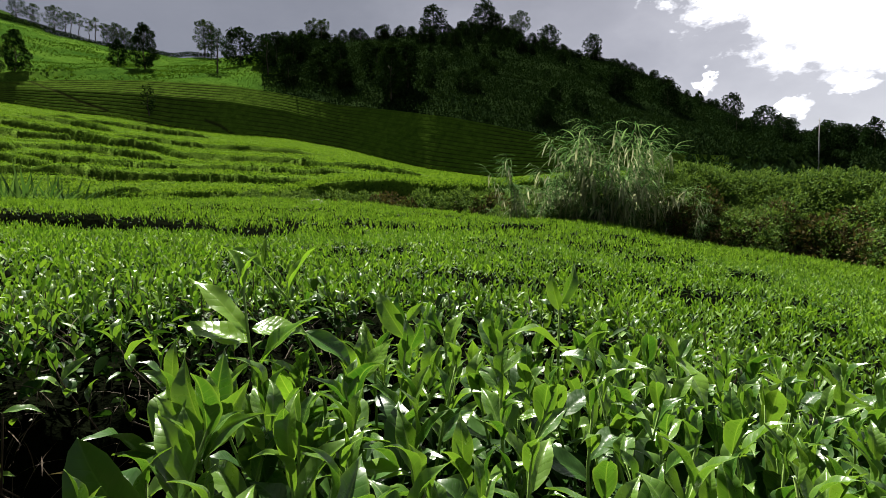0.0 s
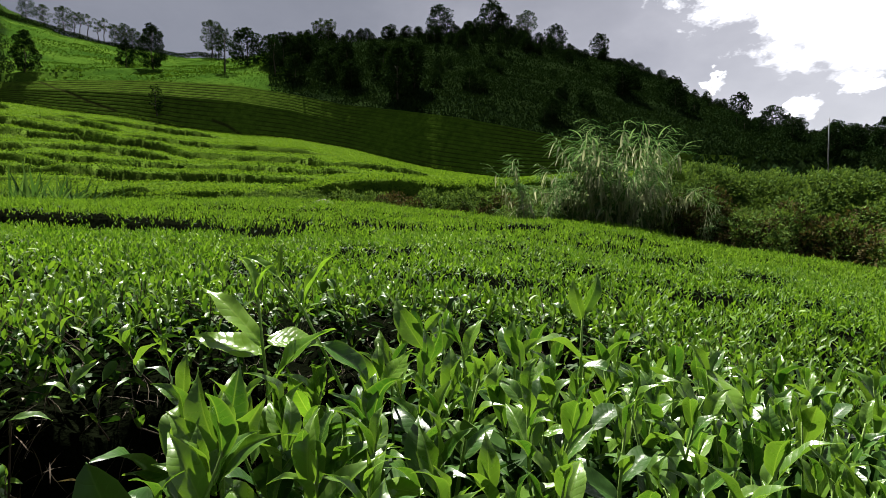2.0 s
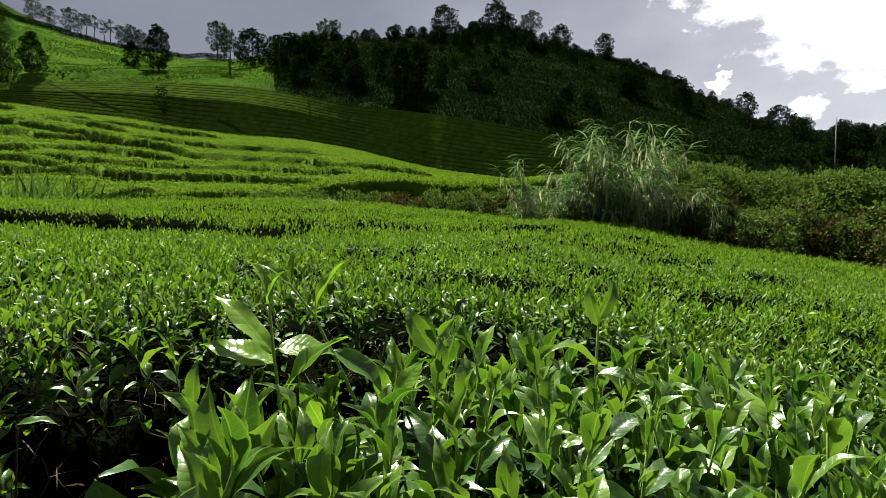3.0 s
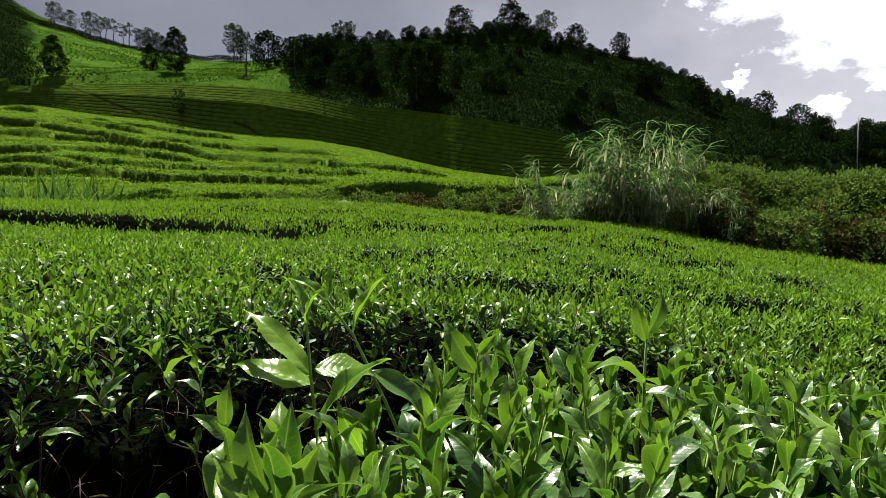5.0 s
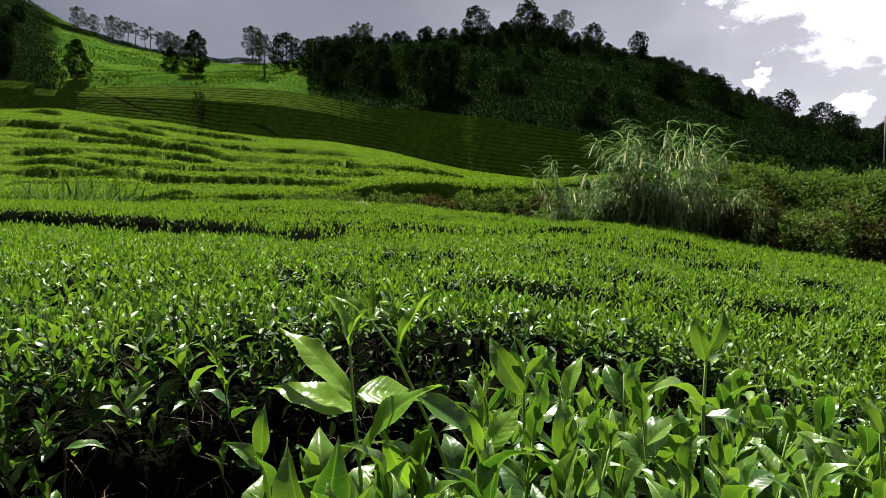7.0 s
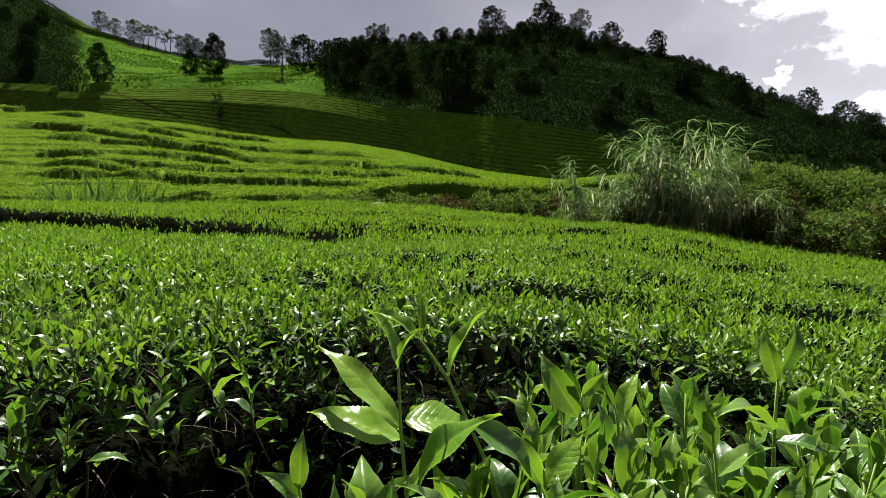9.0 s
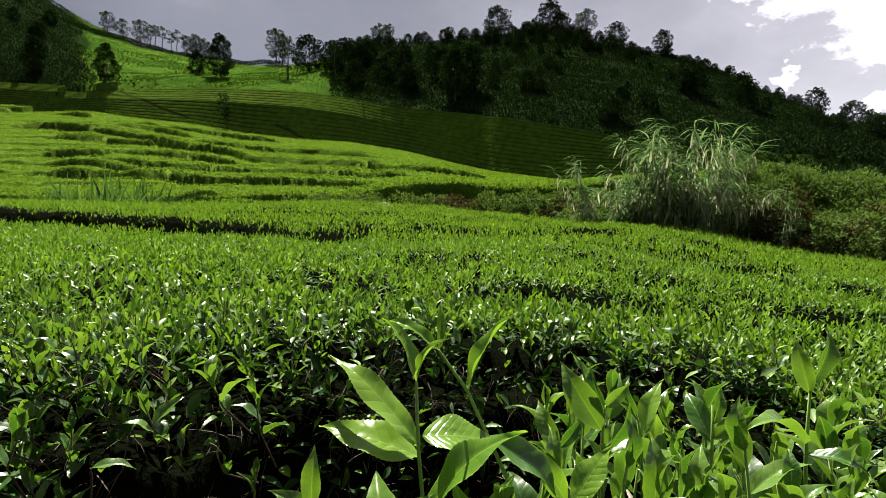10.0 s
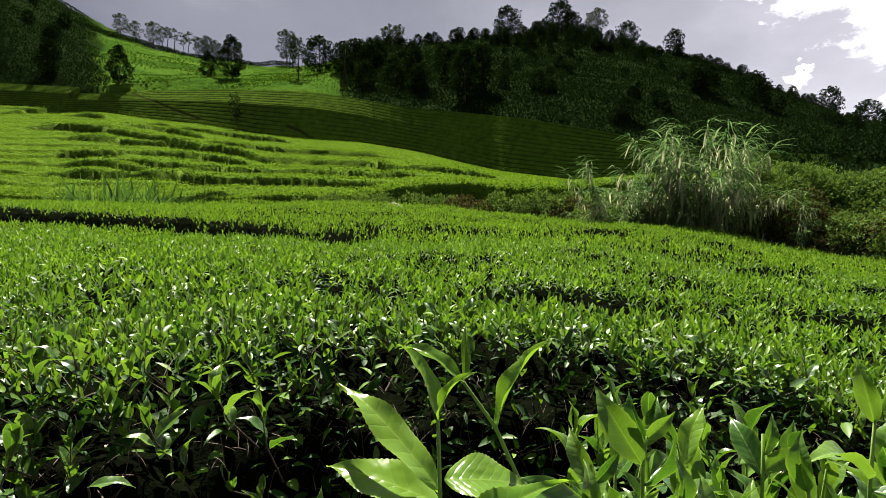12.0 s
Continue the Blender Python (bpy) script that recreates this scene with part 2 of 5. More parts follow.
FIELD_LINE = [(-0.9, 3.5, 0.96), (-0.45, 3.5, 0.90), (0, 3.5, 0.80), (0.3, 3.5, 0.68), (0.6, 3.5, 0.56), (0.9, 3.5, 0.44)]
TERRACE = [(-1.0, 9.2, 1.24), (-0.7, 8.4, 1.04), (-0.5, 7.4, 0.97), (-0.33, 6.7, 0.93), (-0.2, 7.4, 0.94), (0, 8, 0.93), (0.3, 8, 0.72), (0.6, 8, 0.36), (0.9, 8, 0.10)]
LIP = [(-1.0, 10.2, 1.60), (-0.85, 9.8, 1.45), (-0.7, 9.4, 1.30), (-0.5, 8.3, 1.14), (-0.33, 7.6, 1.01), (-0.2, 8.2, 0.99), (0, 8.8, 0.96), (0.3, 8.8, 0.72), (0.6, 8.8, 0.33), (0.9, 8.8, 0.06)]
EDGE = [(-0.996, 16, 1.866), (-0.774, 16, 1.781), (-0.527, 17, 1.813), (-0.28, 18, 1.826), (-0.132, 18, 1.674), (-0.033, 18, 1.389),
        (0.115, 17, 1.196), (0.214, 17, 1.06), (0.313, 16.5, 0.881), (0.412, 16, 0.523), (0.511, 15, 0.275), (0.611, 14, 0.121), (0.778, 13, -0.091)]
BANK = [(-0.995, 21, 2.436), (-0.773, 21, 2.263), (-0.526, 22, 2.261), (-0.28, 22, 2.312), (-0.181, 22, 2.57), (0.017, 22, 2.503),
        (0.115, 22, 2.545), (0.214, 22, 2.781), (0.411, 24, 2.955), (0.774, 24, 2.628)]
CREST = [(-0.985, 64, 15.021), (-0.765, 64, 14.564), (-0.668, 64, 13.508), (-0.57, 64, 12.76), (-0.473, 64, 11.576), (-0.375, 64, 10.764),
         (-0.277, 64, 10.262), (-0.179, 64, 9.136), (-0.082, 62, 7.307), (-0.023, 60, 6.306), (0.095, 58, 5.151), (0.214, 58, 5.534),
         (0.411, 58, 5.869), (0.773, 58, 5.647)]
# Made over-steep, facing away from the sun, in place of a cloud's shade.
STEEP = [(-0.982, 65.93, 18.492), (-0.763, 65.75, 17.22), (-0.665, 67.7, 17.887), (-0.519, 68.53, 17.984), (-0.373, 68.9, 17.374), (-0.275, 68.06, 16.121), (-0.178, 67.28, 14.578),
         (-0.08, 65.39, 13.502), (0.018, 62.81, 12.217), (0.165, 60.62, 10.087), (0.214, 60.08, 9.273), (0.41, 59.2, 7.704), (0.773, 59.2, 6.321)]
RIDGE = [(-0.967, 120, 63.0), (-0.852, 140, 60.4), (-0.758, 150, 56.0), (-0.70, 150, 52.6), (-0.662, 150, 49.8), (-0.566, 150, 45.774), (-0.469, 150, 43.321),
         (-0.371, 150, 43.023), (-0.332, 140, 41.648), (-0.254, 135, 42.158), (-0.176, 130, 40.779), (-0.078, 130, 41.89), (0.068, 130, 42.188),
         (0.165, 130, 39.568), (0.262, 130, 37.193), (0.36, 125, 30.87), (0.459, 120, 23.993), (0.557, 115, 17.339), (0.656, 110, 14.376), (0.772, 110, 12.739)]


def along(line, u):
    knots = np.array(line, float)
    return np.interp(u, knots[:, 0], knots[:, 1]), np.interp(u, knots[:, 0], knots[:, 2])


def lie(x, y):
    """The height of the tea's top (or of open ground, far off) at x, y."""
    x, y = np.asarray(x, float), np.asarray(y, float)
    reach = np.maximum(y, 0.8)
    u = np.clip(x / reach, -1.15, 0.95)
    lines = [along(line, u) for line in (NEAR, ROW, FIELD_LINE, TERRACE, LIP, EDGE, BANK, CREST, STEEP, RIDGE)]
    brow_y, brow_z = lines[-2]
    foot_y, foot_z = lines[-3]
    easy = 1 - step(-0.42, -0.08, u)
    lines.insert(-2, (foot_y + 0.55 * (brow_y - foot_y), foot_z + (0.55 + 0.10 * easy) * (brow_z - foot_z)))
    lines[-1:-1] = [(brow_y + 1.3, brow_z + 1.0), (brow_y + 3.0, brow_z + 1.75)]
    ridge_y, ridge_z = lines[-1]
    lines.append((ridge_y + 70, ridge_z * 0.72))
    lines.append((np.full_like(u, 1200.0), np.full_like(u, 24.0)))
    lines.append((np.full_like(u, 4500.0), np.zeros_like(u)))
    z = lines[0][1].copy()
    for (ya, za), (yb, zb) in zip(lines, lines[1:]):
        t = np.clip((reach - ya) / (yb - ya), 0, 1)
        z = np.where(reach > ya, za + (zb - za) * t, z)
    return z


# paths and drains between the bushes: half width and points in plan
PATHS = [
    (0.09, [(-1.6, 0.62), (-0.95, 0.74)]),
    (0.2, [(-0.92, 0.80), (-0.72, 0.86), (-0.50, 1.0)]),
    (0.32, [(-0.38, 1.20), (-0.2, 1.30), (0.05, 1.36), (0.22, 1.34)]),
    (0.13, [(0.30, 1.30), (0.7, 1.27), (1.5, 1.45)]),
    (0.34, [(-1.15, -0.4), (-0.95, 0.2), (-0.78, 0.62)]),
    (0.13, [(-0.60, 0.68), (-0.42, 0.88)]),
]
FIELD_GAPS = [
    (0.70, [(-8.68, 9.66), (-8.05, 9.52), (-7.36, 9.28), (-6.83, 9.22), (-6.26, 9.09), (-6.0, 8.99)]),
    (0.20, [(-5.85, 8.83), (-5.19, 8.58), (-4.58, 8.35)]),
    (0.62, [(-4.51, 8.3), (-3.89, 7.91), (-3.39, 7.67), (-2.95, 7.55), (-2.71, 7.5)]),
    (0.30, [(-2.74, 7.81), (-2.32, 8.0)]),
    (0.42, [(-0.02, 3.12), (0.2, 3.2)]),
    (0.45, [(0.42, 10.71), (0.91, 10.44), (1.68, 11.85)]),
    (0.40, [(0.68, 16.54), (1.7, 17.04)]),
    (0.36, [(2.66, 8.94), (3.24, 9.51)]),
    (0.30, [(2.15, 6.4), (2.89, 7.09)]),
    (0.20, [(0.94, 4.75), (1.15, 4.69)]),
    (0.15, [(0.99, 3.63), (1.2, 3.65), (1.4, 3.64), (1.77, 3.81)]),
    (0.25, [(3.1, 5.83), (3.39, 6.1)]),
    (0.20, [(0.86, 5.45), (1.41, 5.78)]),
    (0.20, [(-0.94, 2.68), (-0.81, 2.79)]),
]
SLOPE_GAPS = [
    (0.34, [(-12.8, 20.8), (-12.0, 22.1)]),
    (0.34, [(-10.1, 19.6), (-8.7, 18.0), (-8.1, 18.7)]),
    (0.34, [(-4.8, 20.3), (-3.6, 20.4), (-2.3, 20.4), (-0.9, 20.4)]),
    (0.34, [(-18.8, 24.8), (-17.9, 25.7), (-16.0, 25.7), (-14.5, 25.0), (-12.3, 25.1), (-9.5, 24.7), (-6.4, 24.1)]),
    (0.34, [(-16.6, 27.1), (-15.5, 28.2), (-13.8, 28.3), (-11.1, 28.8), (-8.5, 28.0), (-6.5, 26.5)]),
    (0.34, [(-17.3, 28.8), (-16.4, 29.7)]),
    (0.34, [(-6.6, 27.6), (-4.7, 26.4)]),
    (0.34, [(-23.7, 27.8), (-21.7, 27.5), (-18.9, 26.4), (-18.4, 26.9)]),
    (0.34, [(-21.5, 28.9), (-19.0, 28.7), (-17.2, 28.6)]),
    (0.34, [(-21.6, 25.3), (-19.3, 24.4), (-18.9, 25.1)]),
]
UPPER_GAPS = [
    (0.45, [(-23.7, 32.7), (-21.3, 33.3), (-18.5, 32.6), (-15.9, 31.9)]),
    (0.45, [(-33.0, 38.8), (-29.8, 37.9), (-26.8, 37.1), (-24.6, 38.5), (-23.4, 39.4)]),
    (0.45, [(-26.9, 31.6), (-25.1, 31.0), (-23.6, 31.5)]),
    (0.90, [(-42.6, 46.7), (-38.5, 45.4), (-34.7, 44.2), (-29.8, 41.8), (-26.0, 40.6), (-22.3, 37.8), (-20.4, 38.0), (-18.2, 36.8)]),
    (0.45, [(-18.2, 36.8), (-16.1, 34.2), (-14.0, 33.9), (-10.6, 33.7), (-8.1, 33.1), (-6.8, 30.4), (-4.2, 31.3), (-1.4, 31.0)]),
    (0.45, [(-49.3, 59.6), (-43.4, 56.0)]),
    (0.45, [(-37.9, 56.1), (-36.3, 56.1)]),
    (0.45, [(-33.3, 52.0), (-27.2, 52.7), (-22.3, 53.9)]),
    (0.45, [(-24.4, 43.7), (-19.1, 42.0), (-15.1, 42.6), (-9.8, 42.0)]),
    (0.45, [(-37.4, 50.3), (-33.6, 50.9), (-26.8, 46.3)]),
]
GAPS = PATHS + FIELD_GAPS + SLOPE_GAPS + UPPER_GAPS


def apart(x, y, points):
    best = np.full(np.shape(x), 1e9)
    for (ax, ay), (bx, by) in zip(points, points[1:]):
        dx, dy = bx - ax, by - ay
        t = np.clip(((x - ax) * dx + (y - ay) * dy) / (dx * dx + dy * dy), 0, 1)
        best = np.minimum(best, np.hypot(x - ax - t * dx, y - ay - t * dy))
    return best


def bushy(x, y):
    """1 on the bushes, 0 in the middle of a path."""
    x, y = np.asarray(x, float), np.asarray(y, float)
    full = np.ones(np.shape(x))
    wobble = 1 + 0.25 * rough(x, y, 0.5, 7)
    for half, points in GAPS:
        soft = 1.5 if half == 0.32 else 2.0 if points[-1][1] < 1.5 else 1.15
        full = np.minimum(full, step(half * 0.75, half * soft, apart(x, y, points) * wobble))
    u = x / np.maximum(y, 0.8)
    rise = (y - along(CREST, u)[0]) / np.maximum(along(STEEP, u)[0] - along(CREST, u)[0], 0.1)
    rows = np.abs((rise * 13 + 0.16 * rough(x, y, 3.0, 9) + 0.22 * rough(x, y, 9.0, 19)) % 1 - 0.5)
    drains = 1 - 0.035 * (1 - step(0.05, 0.20, rows)) * np.clip(0.55 + 0.4 * rough(x, y, 4.0, 20) + 0.6 * rough(x, y, 11.0, 24) + 0.3 * step(-0.35, -0.15, u), 0.1, 1)
    for track in ([(-0.71, 0.98), (-0.683, 0.62), (-0.629, 0.31), (-0.58, 0.14)], [(-0.41, 0.20), (-0.385, 0.14), (-0.362, 0.02)]):
        worn = apart(u * 65, rise * 6, [(a * 65, b * 6) for a, b in track])
        drains = np.minimum(drains, 1 - 0.035 * (1 - step(0.06, 0.26, worn)))
    bank = along(BANK, u)[0]
    part_way = (y - bank) / np.maximum(along(CREST, u)[0] - bank, 1.0)
    lines = np.abs((part_way ** 0.8 * 15 + 0.3 * rough(x, y, 7.0, 14)) % 1 - 0.5) + 0.06 * np.clip(rough(x, y, 4.0, 15), 0, 1)
    wide = 0.20 - 0.09 * step(0.15, 0.6, part_way) + 0.07 * rough(x, y, 5.0, 16)
    full = np.where((part_way > 0.03) & (part_way < 0.97), np.minimum(full, 0.54 + 0.46 * step(0.55 * wide, wide, lines)), full)
    return np.where((rise > 0) & (rise < 1.0), np.minimum(full, drains), full)


def ledge(x, y):
    """How far the hedges stand up behind each path on the slope, where the hill is cut into steps."""
    x, y = np.asarray(x, float), np.asarray(y, float)
    up = np.zeros(np.shape(x))
    for half, points in SLOPE_GAPS + UPPER_GAPS:
        knots = np.array(sorted(points))
        behind = y - np.interp(x, knots[:, 0], knots[:, 1])
        fade = 0.4 + 0.03 * knots[0, 1]
        ends = step(knots[0, 0] - fade, knots[0, 0] + fade, x) * (1 - step(knots[-1, 0] - fade, knots[-1, 0] + fade, x))
        up = np.maximum(up, (0.10 + 0.36 * half + 0.0044 * knots[0, 1]) * ends * np.exp(-np.abs(behind - 0.3) / 2.0) * (behind > 0.0))
    return up


def base(x, y):
    """The height of the soil."""
    x, y = np.asarray(x, float), np.asarray(y, float)
    u = x / np.maximum(y, 0.8)
    edge, bank, top = along(EDGE, u)[0], along(BANK, u)[0], along(STEEP, u)[0]
    cover = 0.75 * (1 - step(top, top + 12, y))
    ditch = step(edge, edge + 1.2, y) * (1 - step(bank - 0.9, bank - 0.2, y))
    far = np.where(np.hypot(x, y) > 85, 0.8 * rough(x, y, 14, 5) + 0.3 * rough(x, y, 4, 6), 0)
    return lie(x, y) - cover - 0.25 * ditch + 0.03 * rough(x, y, 0.6, 3) * (y < 40) + far


def tea_top(x, y):
    lumps = 0.035 * rough(x, y, 0.45, 11) + 0.05 * rough(x, y, 1.7, 12)
    return base(x, y) + (0.75 + lumps) * bushy(x, y)


def strip(u):
    """How far before the ridge's crest the hedge runs that parts the field from the trees."""
    return np.interp(u, [-0.86, -0.70, -0.58, -0.46], [26.0, 18.0, 9.0, 2.0])


def mesh_from(name, verts, faces, mat, smooth=True, layers=()):
    """One mesh from arrays of places and of faces with equal corners."""
    me = bpy.data.meshes.new(name)
    verts, faces = np.asarray(verts, np.float32), np.asarray(faces, np.int32)
    count, corners = faces.shape
    me.vertices.add(len(verts))
    me.vertices.foreach_set("co", verts.ravel())
    me.loops.add(count * corners)
    me.loops.foreach_set("vertex_index", faces.ravel())
    me.polygons.add(count)
    me.polygons.foreach_set("loop_start", np.arange(0, count * corners, corners, dtype=np.int32))
    me.polygons.foreach_set("use_smooth", np.full(count, smooth))
    for key, values in dict(layers).items():
        me.attributes.new(key, "FLOAT", "POINT").data.foreach_set("value", np.asarray(values, np.float32).ravel())
    me.update(calc_edges=True)
    me.materials.append(mat)
    return me


def grid_faces(rows, columns, closed=False):
    i, j = np.meshgrid(np.arange(rows - 1), np.arange(columns if closed else columns - 1), indexing="ij")
    a, b = i * columns + j, i * columns + (j + 1) % columns
    return np.stack([a, b, b + columns, a + columns], -1).reshape(-1, 4)


def build_ground():
    turn = np.radians(np.concatenate([np.arange(-48, 42, 0.4), np.arange(42, 312, 5.0)]))
    radius = np.concatenate([[0.02], np.geomspace(0.15, 16, 90), np.arange(16.3, 30, 0.3), np.arange(30.5, 102, 0.7), np.geomspace(103, 4400, 90)])
    r, a = np.meshgrid(radius, turn, indexing="ij")
    x, y = r * np.sin(a), r * np.cos(a)
    z = base(x, y)
    u = x / np.maximum(y, 0.8)
    green = np.maximum(step(along(STEEP, u)[0] - 2, along(STEEP, u)[0] - 0.5, y), 0.45 * (rough(x, y, 0.9, 8) > 0.35) * (y > 12))
    verts = np.stack([x, y, z], -1).reshape(-1, 3)
    faces = grid_faces(len(radius), len(turn), True)
    # Mask of the forest floor, and of painted cloud shade on the left hill.
    wood_and_shade = np.maximum(step(-0.32, -0.26, u + 0.02 * rough(x, y, 6, 42)), step(-0.765, -0.785, u + 0.02 * rough(x, y, 9, 41))) * step(-1.5, -0.3, y - along(STEEP, u)[0])
    wood_and_shade = np.maximum(wood_and_shade, step(0.42, 0.5, u) * step(20, 23, y))
    wood_and_shade = np.maximum(wood_and_shade, 0.8 * step(-0.44, -0.50, u) * step(0, 1.5, y - along(RIDGE, u)[0] + strip(u)))
    ob = new("ground", mesh_from("ground", verts, faces[:, ::-1], SOIL, True, {"grass": green, "dark_wood": wood_and_shade}))
    return tagged(ob, "hilly ground of brown soil and rough green grass", "ground", kind="structure")


build_ground()


def build_bodies():
    """A near-black sheet below the outer leaves that paints the bushes' inner shade, and the hedges on the slope
    across.
    """
    y = np.geomspace(0.28, 18.5, 230)
    u = np.linspace(-1.2, 0.98, 300)
    yy, uu = np.meshgrid(y, u, indexing="ij")
    xx = uu * np.maximum(yy, 0.8)
    keep = step(0, 0.4, along(EDGE, uu)[0] - yy)
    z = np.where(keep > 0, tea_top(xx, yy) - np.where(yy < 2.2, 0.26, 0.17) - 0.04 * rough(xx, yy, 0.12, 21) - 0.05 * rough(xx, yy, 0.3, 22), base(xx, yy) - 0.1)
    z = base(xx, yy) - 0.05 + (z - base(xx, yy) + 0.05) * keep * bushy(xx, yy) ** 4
    ob = new("tea_bush_interior", mesh_from("tea_bush_interior", np.stack([xx, yy, z], -1).reshape(-1, 3), grid_faces(230, 300), BUSH_SHADE))
    tagged(ob, "near-black sheet painting the shade inside clipped tea bushes covering the field", "tea bushes", kind="stuff")
    xx, yy = np.meshgrid(np.linspace(-17, 16, 170), np.linspace(-8, 14.5, 120), indexing="xy")
    inside = (xx > -1.15 * np.maximum(yy, 0.9)) & (xx < 0.95 * np.maximum(yy, 0.35)) & (yy > -0.6)
    path = ((yy < 0.35) & (np.abs(xx) < 0.6) & (yy > -0.9)) | inside
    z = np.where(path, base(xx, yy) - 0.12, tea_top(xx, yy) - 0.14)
    ob = new("tea_bush_interior", mesh_from("tea_bush_interior", np.stack([xx, yy, z], -1).reshape(-1, 3), grid_faces(120, 170), BUSH_SHADE))
    tagged(ob, "near-black sheet painting the shade inside clipped tea bushes around the path", "tea bushes", kind="stuff")
    u = np.linspace(-1.15, 0.5, 460)[None]
    low, crest, high = along(BANK, u)[0] - 0.6, along(CREST, u)[0], along(STEEP, u)[0]
    gentle, steep = np.linspace(0, 1, 250)[:, None] ** 1.2, np.linspace(0, 1, 160)[1:, None]
    yy = np.concatenate([low + (crest - low) * gentle, crest + (high - crest) * steep])
    uu, low = np.repeat(u, len(yy), 0), np.repeat(low, len(yy), 0)
    xx = uu * yy
    edge = step(0, 0.6, yy - low)
    gentle = np.where(yy > along(CREST, uu)[0], 0.25, 1.0)
    rise = (0.75 + gentle * (0.05 * rough(xx, yy, 1.6, 12) + 0.06 * rough(xx, yy, 0.35, 13)) + ledge(xx, yy)) * bushy(xx, yy)
    z = base(xx, yy) - 0.05 + np.maximum(rise - 0.02, 0.14 + 0.05 * rough(xx, yy, 0.5, 23)) * edge
    full = bushy(xx, yy)
    bare = np.where(yy > along(CREST, uu)[0], (1 - full) / 0.035 * 0.85, 1 - full)
    ob = new("tea_hedges", mesh_from("tea_hedges", np.stack([xx, yy, z], -1).reshape(-1, 3), grid_faces(len(yy), 460), FAR_BODY, True, {"bare": bare}))
    tagged(ob, "bright green clipped tea hedges in curving rows across a hillside", "tea hedges", kind="stuff")


FAR_BODY = hedge_material()
build_bodies()


# ---- foliage ----
def template(stations, fold=0.4, droop=0.18):
    """A leaf one long and one wide: rows of left edge, midrib, right edge between a base and a tip; lift by the fold, lift by the droop."""
    points, faces = [(0, 0, 0, 0)], []
    for at in stations:
        half = 0.5 * math.sin(math.pi * at ** 0.85) ** 0.8
        sag = -droop * at * at
        points += [(-half, at, fold * half, sag), (0, at, 0, sag), (half, at, fold * half, sag)]
    points.append((0, 1, 0, -droop))
    last = len(points) - 1
    faces += [(0, 2, 1), (0, 3, 2)]
    for i in range(len(stations) - 1):
        a, b = 1 + 3 * i, 4 + 3 * i
        faces += [(a, a + 1, b + 1), (a, b + 1, b), (a + 1, a + 2, b + 2), (a + 1, b + 2, b + 1)]
    a = last - 3
    faces += [(a, a + 1, last), (a + 1, a + 2, last)]
    return np.array(points, float), np.array(faces, int)


SIMPLE = (np.array([(0, 0, 0, 0), (-0.5, 0.42, 0.15, 0), (0.5, 0.42, 0.15, 0), (0, 1, 0, -0.1)], float), np.array([(0, 2, 1), (1, 2, 3)]))
FOLDED = template((0.42,), 0.5)
FULL = template((0.2, 0.45, 0.72), 0.45)
BLADE = template((0.15, 0.45, 0.75), 0.4, 0.45)


def unit(v):
    return v / np.maximum(np.linalg.norm(v, axis=-1, keepdims=True), 1e-9)


def leaf_mesh(name, root, way, length, width, mat, shape=FOLDED, lean=None):
    """Many leaves joined into one mesh: where each begins, which way it points, how long and wide it is."""
    points, faces = shape
    n, k = len(root), len(points)
    way = unit(way)
    up = np.tile([0.0, 0.0, 1.0], (n, 1)) + (0.35 * np.random.normal(size=(n, 3)) if lean is None else lean)
    side = unit(np.cross(way, up))
    top = np.cross(side, way)
    verts = (root[:, None] + points[None, :, :1] * (side * width[:, None])[:, None] + points[None, :, 1:2] * (way * length[:, None])[:, None]
             + points[None, :, 2:3] * (top * width[:, None])[:, None] + points[None, :, 3:] * (top * length[:, None])[:, None])
    index = faces[None] + (np.arange(n) * k)[:, None, None]
    return mesh_from(name, verts.reshape(-1, 3), index.reshape(-1, faces.shape[1]), mat)


def polar(turn, rise):
    return np.stack([np.cos(turn) * np.cos(rise), np.sin(turn) * np.cos(rise), np.sin(rise)], -1)


def scatter(near, far, density, left=-1.12, right=0.92):
    """Random places in the wedge that opens ahead, between two distances."""
    area = (right - left) * (far * far - near * near) / 2
    n = int(area * density)
    y = np.sqrt(np.random.uniform(near * near, far * far, n))
    return y * np.random.uniform(left, right, n), y


